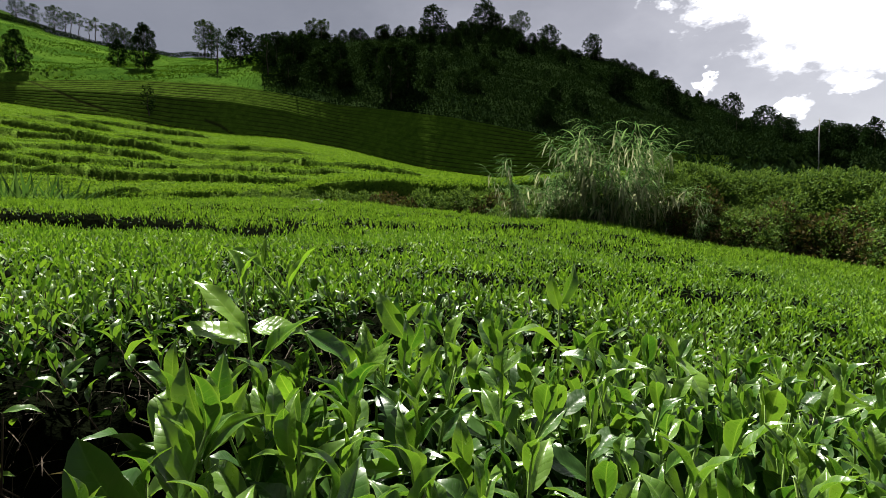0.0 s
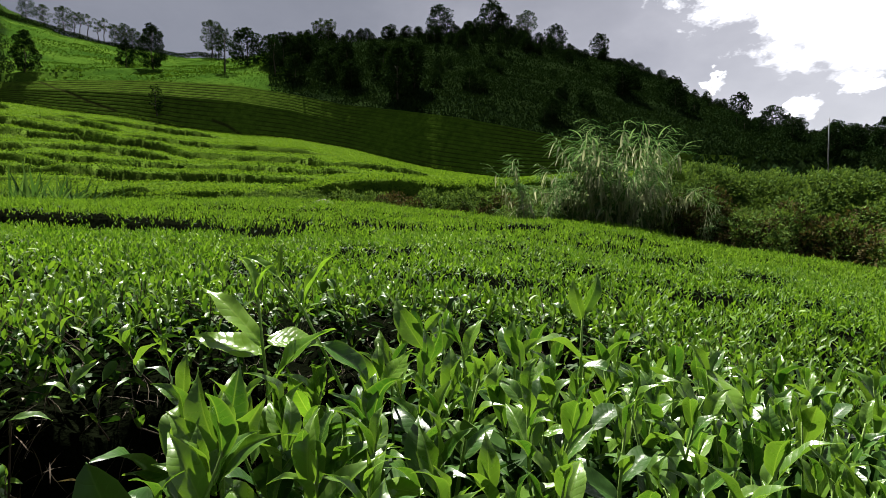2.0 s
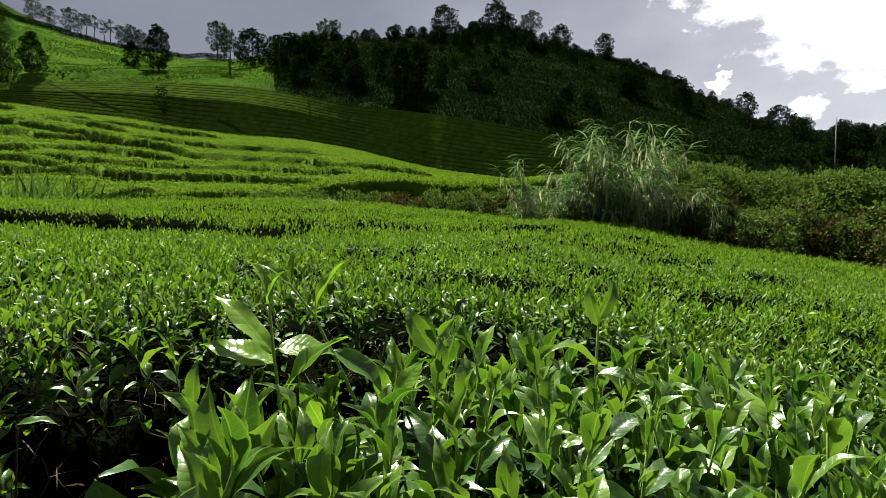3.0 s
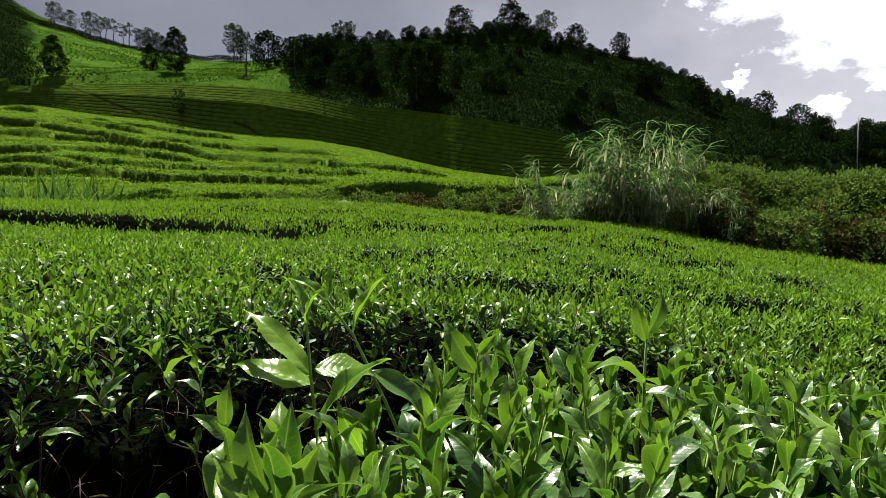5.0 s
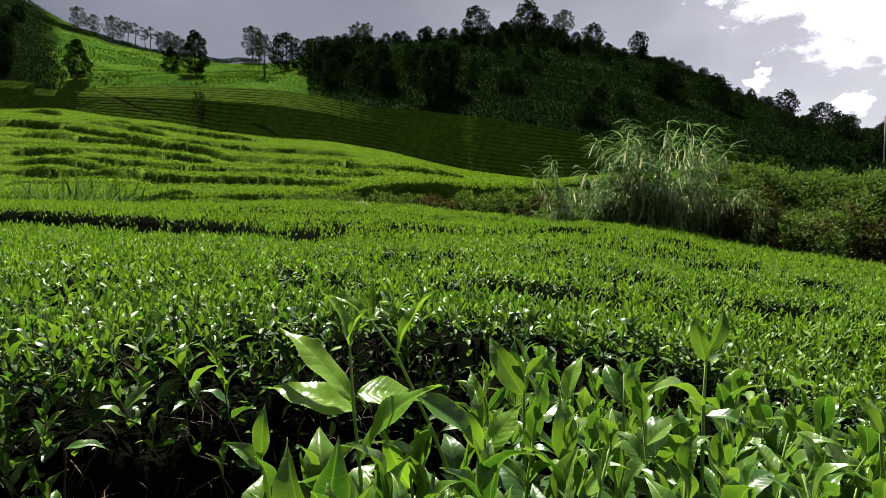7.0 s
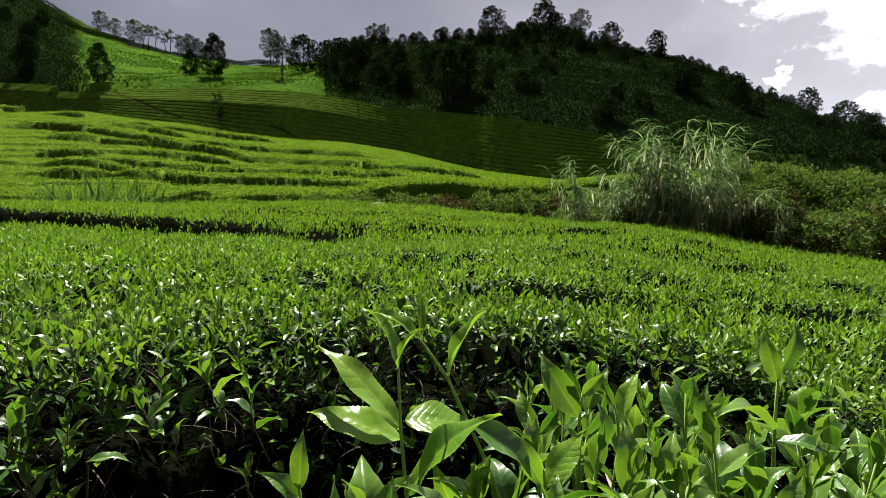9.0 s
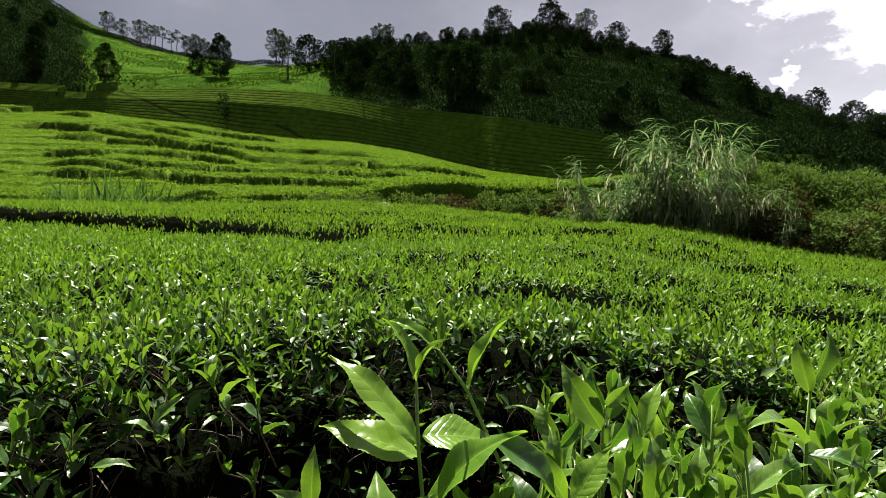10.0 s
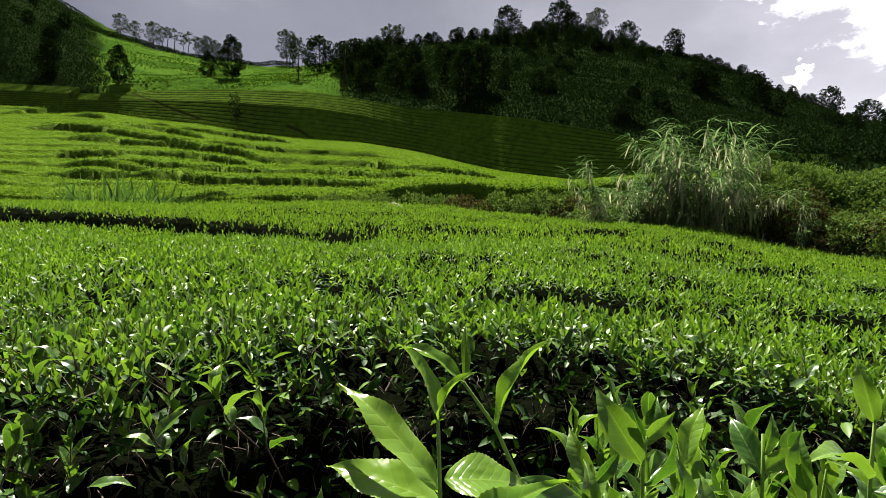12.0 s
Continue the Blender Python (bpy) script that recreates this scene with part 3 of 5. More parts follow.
def tea_leaves(name, near, far, density, size, count, shape, label, mat=None, depth=0.0, floor=0.75, tilt=84):
    """Shoots standing on the bushes, each with some leaves turned round its stem."""
    x, y = scatter(near, far, density)
    full = bushy(x, y)
    u = x / np.maximum(y, 0.8)
    tuft = rough(x, y, 0.11, 51) + 0.5 * rough(x, y, 0.3, 52) + np.random.normal(0, 0.35, len(x)) > -0.25
    keep = (full > floor) & (y < along(EDGE, u)[0] + 0.1) & ((y > 1.0) | (x < -0.48)) & tuft
    x, y, full = x[keep], y[keep], full[keep]
    top = tea_top(x, y) - depth + np.random.normal(0, 0.022, len(x)) - np.random.exponential(0.02, len(x)) + 0.02 * rough(x, y, 0.13, 51)
    leafy = (top > 0.78) | (y > 1.45) | (x < -1.0) | (x > 0.3)
    x, y, top = x[leafy], y[leafy], top[leafy]
    roots, ways, longs = [], [], []
    spin = np.random.uniform(0, 6.28, len(x))
    lean = polar(spin * 3.1, np.radians(np.random.uniform(62, 88, len(x))))
    for k in range(count):
        chosen = np.random.random(len(x)) < (1.0 if k < 3 else 0.75)
        rise = np.radians(tilt - 12 * k + np.random.normal(0, 13, len(x)))
        way = polar(spin + 2.4 * k + np.random.normal(0, 0.3, len(x)), rise) + 0.5 * (lean - (0, 0, 1))
        root = np.stack([x, y, top], -1) - lean * (size * 0.36 * k)[..., None] if np.ndim(size) else np.stack([x, y, top], -1) - lean * (size * 0.36 * k)
        long = size * np.random.uniform(0.75, 1.25, len(x)) * (0.62 + 0.18 * min(k, 3))
        roots.append(root[chosen]), ways.append(way[chosen]), longs.append(long[chosen])
    root, way, long = np.concatenate(roots), np.concatenate(ways), np.concatenate(longs)
    me = leaf_mesh(name, root, way, long, long * np.random.uniform(0.27, 0.38, len(long)), mat or YOUNG, shape)
    return tagged(new(name, me), label, "tea leaves", kind="stuff")


def build_field():
    tea_leaves("tea_leaves", 0.8, 1.9, 500, 0.040, 5, FULL, "fresh glossy green tea leaves on clipped bushes", floor=0.92)
    tea_leaves("tea_leaves", 1.9, 2.6, 680, 0.043, 5, FULL, "fresh glossy green tea leaves on clipped bushes")
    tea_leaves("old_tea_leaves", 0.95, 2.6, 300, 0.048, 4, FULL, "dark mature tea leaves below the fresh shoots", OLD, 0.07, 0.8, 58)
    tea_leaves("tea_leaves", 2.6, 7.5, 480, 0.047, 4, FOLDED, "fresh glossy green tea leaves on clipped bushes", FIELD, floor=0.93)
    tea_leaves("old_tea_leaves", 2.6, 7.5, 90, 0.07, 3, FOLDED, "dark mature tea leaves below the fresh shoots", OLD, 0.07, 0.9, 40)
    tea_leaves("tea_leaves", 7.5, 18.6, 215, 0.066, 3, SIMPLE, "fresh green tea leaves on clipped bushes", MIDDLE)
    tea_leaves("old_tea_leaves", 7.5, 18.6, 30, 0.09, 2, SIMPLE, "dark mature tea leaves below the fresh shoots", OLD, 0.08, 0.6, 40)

    x, y = scatter(2.6, 12, 900)
    full, u = bushy(x, y), x / y
    keep = (full < 0.7) & (y < along(EDGE, u)[0] - 0.2)
    x, y, full = x[keep], y[keep], full[keep]
    z = base(x, y) + 0.05 + full * 0.6 * np.random.random(len(x))
    long = np.random.uniform(0.05, 0.09, len(x))
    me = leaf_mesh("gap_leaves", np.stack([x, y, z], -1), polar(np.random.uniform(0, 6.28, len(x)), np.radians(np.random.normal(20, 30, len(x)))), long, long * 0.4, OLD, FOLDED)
    tagged(new("gap_leaves", me), "dark leaves and litter in gaps between clipped bushes", "tea leaves", kind="stuff")

    # the field goes on beside and behind
    x, y = np.random.uniform(-16, 15, 270000), np.random.uniform(-7, 14, 270000)
    out = (x < -1.08 * np.maximum(y, 0.9)) | (x > 0.9 * np.maximum(y, 0.35)) | (y < -0.7)
    full = bushy(x, y)
    keep = out & (full > 0.4) & ~((y < 0.3) & (np.abs(x) < 0.55) & (y > -0.8))
    x, y = x[keep], y[keep]
    root = np.stack([x, y, tea_top(x, y) - np.random.uniform(0, 0.08, len(x))], -1)
    way = polar(np.random.uniform(0, 6.28, len(x)), np.radians(np.random.normal(48, 20, len(x))))
    long = np.random.uniform(0.06, 0.11, len(x))
    tagged(new("tea_leaves", leaf_mesh("tea_leaves", root, way, long, long * 0.42, FIELD, SIMPLE)), "fresh green tea leaves around the path", "tea leaves", kind="stuff")


build_field()


def build_slope_leaves():
    """Leaves standing proud of the hedges across the valley."""
    n = 180000
    u = np.random.uniform(-1.12, 0.45, n)
    low, high = along(BANK, u)[0] - 0.4, along(STEEP, u)[0]
    y = low + (high - low) * np.random.random(n) ** 1.25
    x = u * y
    full = bushy(x, y)
    slope = along(CREST, u)[0]
    keep = (full > 0.9) & (y < slope + 0.3)
    x, y = x[keep], y[keep]
    z = base(x, y) + (0.70 + ledge(x, y)) * bushy(x, y) + np.random.normal(0, 0.03, len(x))
    way = polar(np.random.uniform(0, 6.28, len(x)), np.radians(np.random.normal(55, 20, len(x))))
    size = np.random.uniform(0.06, 0.11, len(x)) * (0.8 + y / 100)
    me = leaf_mesh("hedge_leaves", np.stack([x, y, z], -1), way, size, size * 0.55, FAR_TEA, SIMPLE)
    tagged(new("hedge_leaves", me), "bright green leaf tips of far tea hedges", "tea leaves", kind="stuff")
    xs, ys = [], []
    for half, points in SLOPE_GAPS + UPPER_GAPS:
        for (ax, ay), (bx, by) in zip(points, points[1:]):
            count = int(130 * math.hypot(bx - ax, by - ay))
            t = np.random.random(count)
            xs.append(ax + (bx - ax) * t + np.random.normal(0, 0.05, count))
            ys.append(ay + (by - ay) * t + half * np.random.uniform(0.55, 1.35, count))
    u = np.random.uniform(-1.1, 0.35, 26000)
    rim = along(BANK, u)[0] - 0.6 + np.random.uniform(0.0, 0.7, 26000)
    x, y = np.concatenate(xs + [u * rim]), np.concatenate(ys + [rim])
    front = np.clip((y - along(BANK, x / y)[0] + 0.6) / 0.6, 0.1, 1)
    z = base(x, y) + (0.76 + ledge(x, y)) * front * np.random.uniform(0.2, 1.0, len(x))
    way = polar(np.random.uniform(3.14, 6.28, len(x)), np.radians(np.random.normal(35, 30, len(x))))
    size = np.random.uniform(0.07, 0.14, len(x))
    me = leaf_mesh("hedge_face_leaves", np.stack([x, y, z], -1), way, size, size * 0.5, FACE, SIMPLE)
    tagged(new("hedge_face_leaves", me), "leaves on the faces of tea hedges, darkened to paint the faces' shade", "tea leaves", kind="stuff")


build_slope_leaves()


# ---- trees ----
def tube(bm, points, radii, sides=6):
    """A bent, tapering round bar through the points."""
    rings = []
    for i, p in enumerate(points):
        p = Vector(p)
        ahead = (Vector(points[min(i + 1, len(points) - 1)]) - Vector(points[max(i - 1, 0)])).normalized()
        side = ahead.cross(Vector((0.31, 0.95, 0.05))).normalized()
        other = ahead.cross(side)
        rings.append([bm.verts.new(p + (side * math.cos(6.2832 * k / sides) + other * math.sin(6.2832 * k / sides)) * radii[i]) for k in range(sides)])
    for a, b in zip(rings, rings[1:]):
        for k in range(sides):
            bm.faces.new((a[k], a[(k + 1) % sides], b[(k + 1) % sides], b[k]))
    bm.faces.new(rings[-1])
    bm.faces.new(rings[0][::-1])


def part(name, bm, mat, parent, label=""):
    me = bpy.data.meshes.new(name)
    bm.normal_update()
    bm.to_mesh(me)
    bm.free()
    me.materials.append(mat)
    for polygon in me.polygons:
        polygon.use_smooth = True
    return hung(name, me, parent, label)


def hung(name, me, parent, label=""):
    ob = new(name, me)
    ob.parent = parent
    return tagged(ob, label)


def crown_leaves(name, centres, radii, per, size, mat, flat=0.8):
    """Leaves in clumps round the given centres."""
    centres, radii = np.repeat(np.array(centres, float), per, 0), np.repeat(np.array(radii, float), per)
    n = len(centres)
    way = unit(np.random.normal(size=(n, 3)))
    root = centres + way * (radii * np.random.uniform(0.35, 1.0, n) ** 0.6)[:, None] * (1, 1, flat)
    out = unit(way * 0.7 + np.random.normal(size=(n, 3)) * 0.6 + (0, 0, 0.15))
    long = size * np.random.uniform(0.6, 1.4, n)
    return leaf_mesh(name, root, out, long, long * 0.6, mat, SIMPLE)


def make_tree(name, height, spread, bare, clumps, per, size, mat, label, category="tree", lean=0.0, flat=0.8, round_top=1.0):
    """A tapered trunk with limbs, and a crown of leaf clumps at the limbs' ends. bare: the part of the height with no crown."""
    tree = new(name)
    trunk, bm = [], bmesh.new()
    for i in range(6):
        t = i / 5
        trunk.append((lean * t * height + 0.02 * height * math.sin(7 * t + height), 0.015 * height * math.sin(5 * t + 2 * height), t * height * 0.92))
    girth = 0.018 * height + 0.02
    tube(bm, trunk, [girth * (1.15 - 0.95 * i / 5) for i in range(6)], 7)
    part("trunk", bm, BARK, tree)
    centres, radii = [], []
    for k in range(clumps):
        t = bare + (1 - bare) * (k + random.random()) / clumps
        swell = math.sin(math.pi * min(1, 0.12 + 0.86 * ((t - bare) / (1 - bare)) ** round_top)) ** 0.7
        turn = k * 2.4 + random.uniform(-0.5, 0.5)
        out = spread * swell * random.uniform(0.45, 1.0)
        foot = Vector((lean * t * height * 0.8, 0, t * height * 0.75))
        end = Vector((lean * t * height + out * math.cos(turn), out * math.sin(turn), t * height))
        centres.append(end)
        radii.append(spread * random.uniform(0.26, 0.46) * (0.55 + 0.45 * swell))
        if k % 4:
            continue
        bm = bmesh.new()
        tube(bm, [foot, foot.lerp(end, 0.5) + Vector((0, 0, 0.03 * height)), end], [girth * 0.4, girth * 0.25, girth * 0.1], 5)
        part("limb", bm, BARK, tree)
    hung("crown", crown_leaves("crown", centres, radii, per, size, mat, flat), tree)
    return tagged(tree, label, category)


def stand(thing, x, y, size=1.0, turn=0.0, sink=0.1):
    return pose(x, y, float(base(x, y)) - sink, 0, 0, turn) @ Matrix.Diagonal((size, size, size, 1))


def planted(thing, spots, group):
    """Puts the thing on the first spot (x, y, size, turn), and copies of it on the others."""
    tagged(thing, group=group)
    for x, y, size, turn in spots[1:]:
        copy_thing(thing, stand(thing, x, y, size, turn))
    x, y, size, turn = spots[0]
    thing.matrix_basis = stand(thing, x, y, size, turn)


def on_line(u, y):
    return u * y, y


def build_trees():
    oak = make_tree("forest_tree", 7.5, 3.4, 0.08, 26, 92, 0.50, FOREST, "broad evergreen forest tree on the hill, cloud shade painted into its leaves")
    tall = make_tree("forest_tree", 9.5, 2.6, 0.14, 24, 100, 0.46, FOREST, "tall forest tree with a narrow crown on the hill, cloud shade painted into its leaves")
    open_tree = make_tree("ridge_tree", 9, 2.9, 0.28, 17, 170, 0.29, BARE, "open crowned tree with bare lower trunk on the ridge")
    thin = make_tree("thin_tree", 9, 2.3, 0.62, 10, 130, 0.24, BARE, "thin pale tree with a sparse crown on the ridge", flat=0.5)
    lone = make_tree("lone_tree", 8, 2.5, 0.10, 26, 300, 0.26, FOREST, "dense lone tree on the bright tea slope, its leaves painted shade-dark", round_top=0.8)
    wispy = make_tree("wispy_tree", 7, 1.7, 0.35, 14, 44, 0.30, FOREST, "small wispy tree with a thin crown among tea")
    random.seed(4)
    spots = {"oak": [], "tall": [], "open": [], "thin": []}
    for k in range(150):
        u = random.uniform(-0.275, 0.80)
        low, high = float(along(STEEP, u)[0]), float(along(RIDGE, u)[0])
        t = random.random() ** 0.8 if u < 0.42 else random.random()
        y = low + 2 + (high - low) * t
        size = random.uniform(0.42, 0.72) * (1 - 0.5 * t)
        if u > 0.4:
            size *= 0.62
        elif -0.05 < u < 0.3 and t < 0.9:
            size *= 0.5
        spots["oak" if random.random() < 0.88 else "tall"].append((u * y, y, size, random.uniform(0, 360)))
    for k in range(64):
        u = -0.27 + 1.07 * (k + random.random()) / 64
        y = float(along(RIDGE, u)[0]) - random.uniform(-2, 4) - (4 if u > 0.17 else 0)
        size = random.uniform(0.16, 0.32) if u > 0.0 else random.uniform(0.2, 0.36)
        spots["oak"].append((u * y, y, size, random.uniform(0, 360)))
    for u, size in ((-0.012, 0.80), (0.075, 0.86), (0.095, 0.62), (0.185, 0.66), (0.262, 0.60), (0.502, 0.62), (0.56, 0.68), (0.585, 0.55), (0.605, 0.5), (0.67, 0.6), (0.70, 0.55), (0.735, 0.55), (-0.346, 0.80), (-0.305, 0.62), (-0.285, 0.66)):
        y = float(along(RIDGE, u)[0]) - (45 if u < -0.27 else 0)
        spots["tall" if size > 0.9 else "oak"].append((u * y, y, size, random.uniform(0, 360)))
    for k in range(34):
        u = random.uniform(-0.06, 0.24)
        y = float(along(RIDGE, u)[0]) - random.uniform(2, 22)
        spots["oak"].append((u * y, y, random.uniform(0.22, 0.4), random.uniform(0, 360)))
    for u, size in ((0.138, 0.72), (0.128, 0.6), (-0.225, 0.52), (-0.205, 0.55), (-0.408, 1.05), (-0.396, 0.9), (-0.665, 0.8), (-0.575, 0.62), (-0.56, 0.7), (-0.545, 0.62), (-0.535, 0.55), (-0.70, 0.6), (-0.73, 0.7)):
        y = float(along(RIDGE, u)[0]) - (0.7 * float(strip(u)) if u < -0.5 else 2)
        spots["open"].append((u * y, y, size, random.uniform(0, 360)))
    for u, size in ((-0.645, 0.7), (-0.636, 0.72), (-0.622, 0.75), (-0.605, 0.62), (-0.594, 0.75), (-0.565, 0.62), (-0.218, 0.62), (-0.20, 0.6), (-0.52, 0.6)):
        y = float(along(RIDGE, u)[0]) + 1 - (0.6 * float(strip(u)) if u < -0.5 else 0)
        spots["thin"].append((u * y, y, size, random.uniform(0, 360)))
    for k in range(16):
        u = random.uniform(-1.08, -0.84)
        low, high = float(along(STEEP, u)[0]), float(along(RIDGE, u)[0])
        y = low + 1 + (high - low) * random.random() ** 1.6
        spots["oak"].append((u * y, y, random.uniform(0.2, 0.42), random.uniform(0, 360)))
    planted(oak, spots["oak"], "forest on the hill")
    planted(tall, spots["tall"], "forest on the hill")
    planted(open_tree, spots["open"], "trees along the ridge")
    planted(thin, spots["thin"], "trees along the ridge")
    planted(lone, [(*on_line(-0.512, 79), 0.74, 20), (*on_line(-0.558, 80), 0.46, 120), (*on_line(-0.735, 69), 0.60, 200), (*on_line(-0.878, 71), 0.62, 60)], "lone trees among the tea")
    planted(wispy, [(*on_line(-0.508, 64.7), 0.58, 0), (*on_line(-0.386, 80), 0.9, 90), (*on_line(-0.30, 80), 0.7, 30)], "small trees among the tea")


build_trees()


def build_undergrowth():
    """Low scrub and tall grass over the forest hill and the hill beside the saddle, their cloud shade painted in."""
    n = 230000
    u = np.random.uniform(-0.31, 0.9, n)
    m = 66000
    u[:m] = np.random.uniform(-1.12, -0.74, m)
    low, high = along(STEEP, u)[0] + 0.5, along(RIDGE, u)[0] + 3
    y = low + (high - low) * np.random.random(n)
    grassy = (np.arange(n) < m) & (u > -0.768 - 0.03 * (y - low) / (high - low) + 0.02 * rough(u * y, y, 9, 41) + np.random.normal(0, 0.008, n))
    u[grassy] = np.random.uniform(0.0, 0.3, int(grassy.sum()))
    x = u * y
    k = 9000
    u[-k:], y[-k:] = np.random.uniform(0.42, 0.95, k), np.random.uniform(20, 62, k)
    u[-22000:-14000] = np.random.uniform(-0.06, 0.36, 8000)
    y[-22000:-14000] = along(RIDGE, u[-22000:-14000])[0] - np.random.uniform(-3, 16, 8000)
    k2 = 9000
    u[-k - k2:-k] = np.random.uniform(-0.80, -0.40, k2)
    y[-k - k2:-k] = along(RIDGE, u[-k - k2:-k])[0] - strip(u[-k - k2:-k]) + np.random.normal(0, 0.7, k2)
    hedge = np.zeros(n, bool)
    hedge[-k - k2:-k] = True
    x = u * y
    clump = rough(x, y, 5.0, 31) + 0.6 * rough(x, y, 2.0, 32)
    z = base(x, y) + np.maximum(clump, 0) * np.random.random(n) * 1.6
    way = polar(np.random.uniform(0, 6.28, n), np.radians(np.random.normal(55, 25, n)))
    size = np.where(u < -0.7, np.random.uniform(0.18, 0.4, n), np.random.uniform(0.2, 0.5, n))
    z = np.where(u < -0.7, base(x, y) + np.random.uniform(-0.1, 0.25, n), z)
    z = np.where(hedge, base(x, y) + np.random.uniform(0, 1.1, n), z)
    far = np.random.uniform(-0.80, -0.27, 26000)
    low, high = along(STEEP, far)[0] + 0.3, along(RIDGE, far)[0] + 1
    deep = low + (high - low) * np.random.random(26000)
    wide = far * deep
    tall = np.random.uniform(0.2, 0.5, 26000) * (0.7 + 0.5 * rough(wide, deep, 6, 33))
    spot = np.stack([wide, deep, base(wide, deep) - 0.03], -1)
    tuft = leaf_mesh("slope_tea", spot, polar(np.random.uniform(0, 6.28, 26000), np.radians(np.random.normal(40, 25, 26000))), tall, tall * 0.7, PASTURE, SIMPLE)
    tagged(new("slope_tea", tuft), "sunlit green tea and grass tufts on the far saddle", "tea", kind="stuff")
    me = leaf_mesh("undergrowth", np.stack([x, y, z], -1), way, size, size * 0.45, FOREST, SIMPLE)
    tagged(new("undergrowth", me), "scrub and tall grass under the hill trees, cloud shade painted into its colour", "scrub", kind="stuff")


build_undergrowth()


# ---- the hedge bank, the reeds and the weeds ----
def make_shrub(name, height, spread, puffs, per, size, mat, label):
    """A dome of leafy puffs on bent limbs: the outer leaves thick, the inside open and dark."""
    shrub = new(name)
    centres, radii = [], []
    for k in range(puffs):
        turn, t = k * 2.4 + random.uniform(-0.3, 0.3), (k + 0.5) / puffs
        out = spread * math.sqrt(1 - (0.9 * t) ** 2) * random.uniform(0.55, 0.95)
        end = Vector((out * math.cos(turn), out * math.sin(turn), height * (0.12 + 0.74 * t) * random.uniform(0.9, 1.08)))
        centres.append(end), radii.append(spread * random.uniform(0.22, 0.36))
        if k % 2 == 0:
            bm = bmesh.new()
            tube(bm, [(0, 0, 0), end * 0.5 + Vector((0, 0, 0.15)), end], [0.03, 0.02, 0.008], 5)
            part("limb", bm, BARK, shrub)
    hung("crown", puff_leaves("crown", centres, radii, per, size, mat), shrub)
    return tagged(shrub, label, "shrub")


def puff_leaves(name, centres, radii, per, size, mat):
    """Leaves on the upper and outer skin of each puff, with smaller sprays standing out of it."""
    centres, radii = np.repeat(np.array(centres, float), per, 0), np.repeat(np.array(radii, float), per)
    n = len(centres)
    way = unit(np.random.normal(size=(n, 3)) + (0, 0, 0.35))
    lump = rough(way[:, 0] * 3 + centres[:, 0] * 9, way[:, 1] * 3 + way[:, 2] * 2 + centres[:, 1] * 9, 1.0, 61)
    root = centres + way * (radii * (0.86 + 0.22 * lump + np.random.normal(0, 0.07, n)))[:, None]
    out = unit(way * 0.6 + np.random.normal(size=(n, 3)) * 0.55 + (0, 0, 0.35))
    long = size * np.random.uniform(0.6, 1.4, n)
    return leaf_mesh(name, root, out, long, long * 0.45, mat, SIMPLE)


def build_bank():
    random.seed(8)
    a = make_shrub("shrub", 2.4, 1.7, 22, 400, 0.10, SHRUB, "dense rounded green shrub on the field's bank")
    b = make_shrub("shrub", 2.0, 1.5, 18, 400, 0.095, SHRUB, "dense rounded green shrub on the field's bank")
    dry = make_shrub("dry_shrub", 1.3, 1.1, 12, 260, 0.085, DRY, "brown half-dry shrub at the foot of the bank")
    brush = make_shrub("dry_brush", 0.6, 0.9, 12, 200, 0.08, DRY, "low brown dry brush beside the field path")
    green = make_shrub("low_shrub", 0.8, 0.9, 10, 240, 0.09, SHRUB, "low green shrub beside the field path")
    tops, lows, dries = [], [], []
    for k in range(20):
        u = 0.38 + 0.48 * k / 19
        y = 20.5 - 6.0 * (u - 0.36) / 0.5 + random.uniform(-0.3, 0.6)
        tops.append((u * y, y, random.uniform(0.88, 1.02) + 0.16 * (k > 9), random.uniform(0, 360)))
        y -= 2.0
        if k % 3 == 1:
            lows.append((u * y, y, random.uniform(0.7, 1.0), random.uniform(0, 360)))
        elif k < 12 or k % 3 == 0:
            dries.append((u * y, y, random.uniform(1.0, 1.45), random.uniform(0, 360)))
    planted(a, tops, "shrubs on the bank")
    planted(b, lows, "shrubs on the bank")
    planted(dry, dries, "dry shrubs on the bank")
    along_path = [(-0.42 + 0.56 * k / 17) for k in range(18)]
    planted(brush, [(u * 20.2, 20.2 + random.uniform(-0.5, 0.5), random.uniform(0.8, 1.5), random.uniform(0, 360)) for u in along_path[4::3]] +
            [(-1.0 * 9.3, 9.3, 0.9, 0), (-0.86 * 9.4, 9.4, 0.8, 50)], "dry brush along the path")
    planted(green, [(2.2, 18.3, 1.1, 10), (3.3, 18.2, 1.2, 70), (4.4, 18.9, 1.4, 30), (5.6, 18.8, 1.4, 200), (6.6, 18.2, 1.5, 260)] + [(u * 20.6, 20.6 + random.uniform(-0.4, 0.4), random.uniform(0.8, 1.4), random.uniform(0, 360)) for k, u in enumerate(along_path) if k % 3 != 1], "low shrubs along the path")


build_bank()


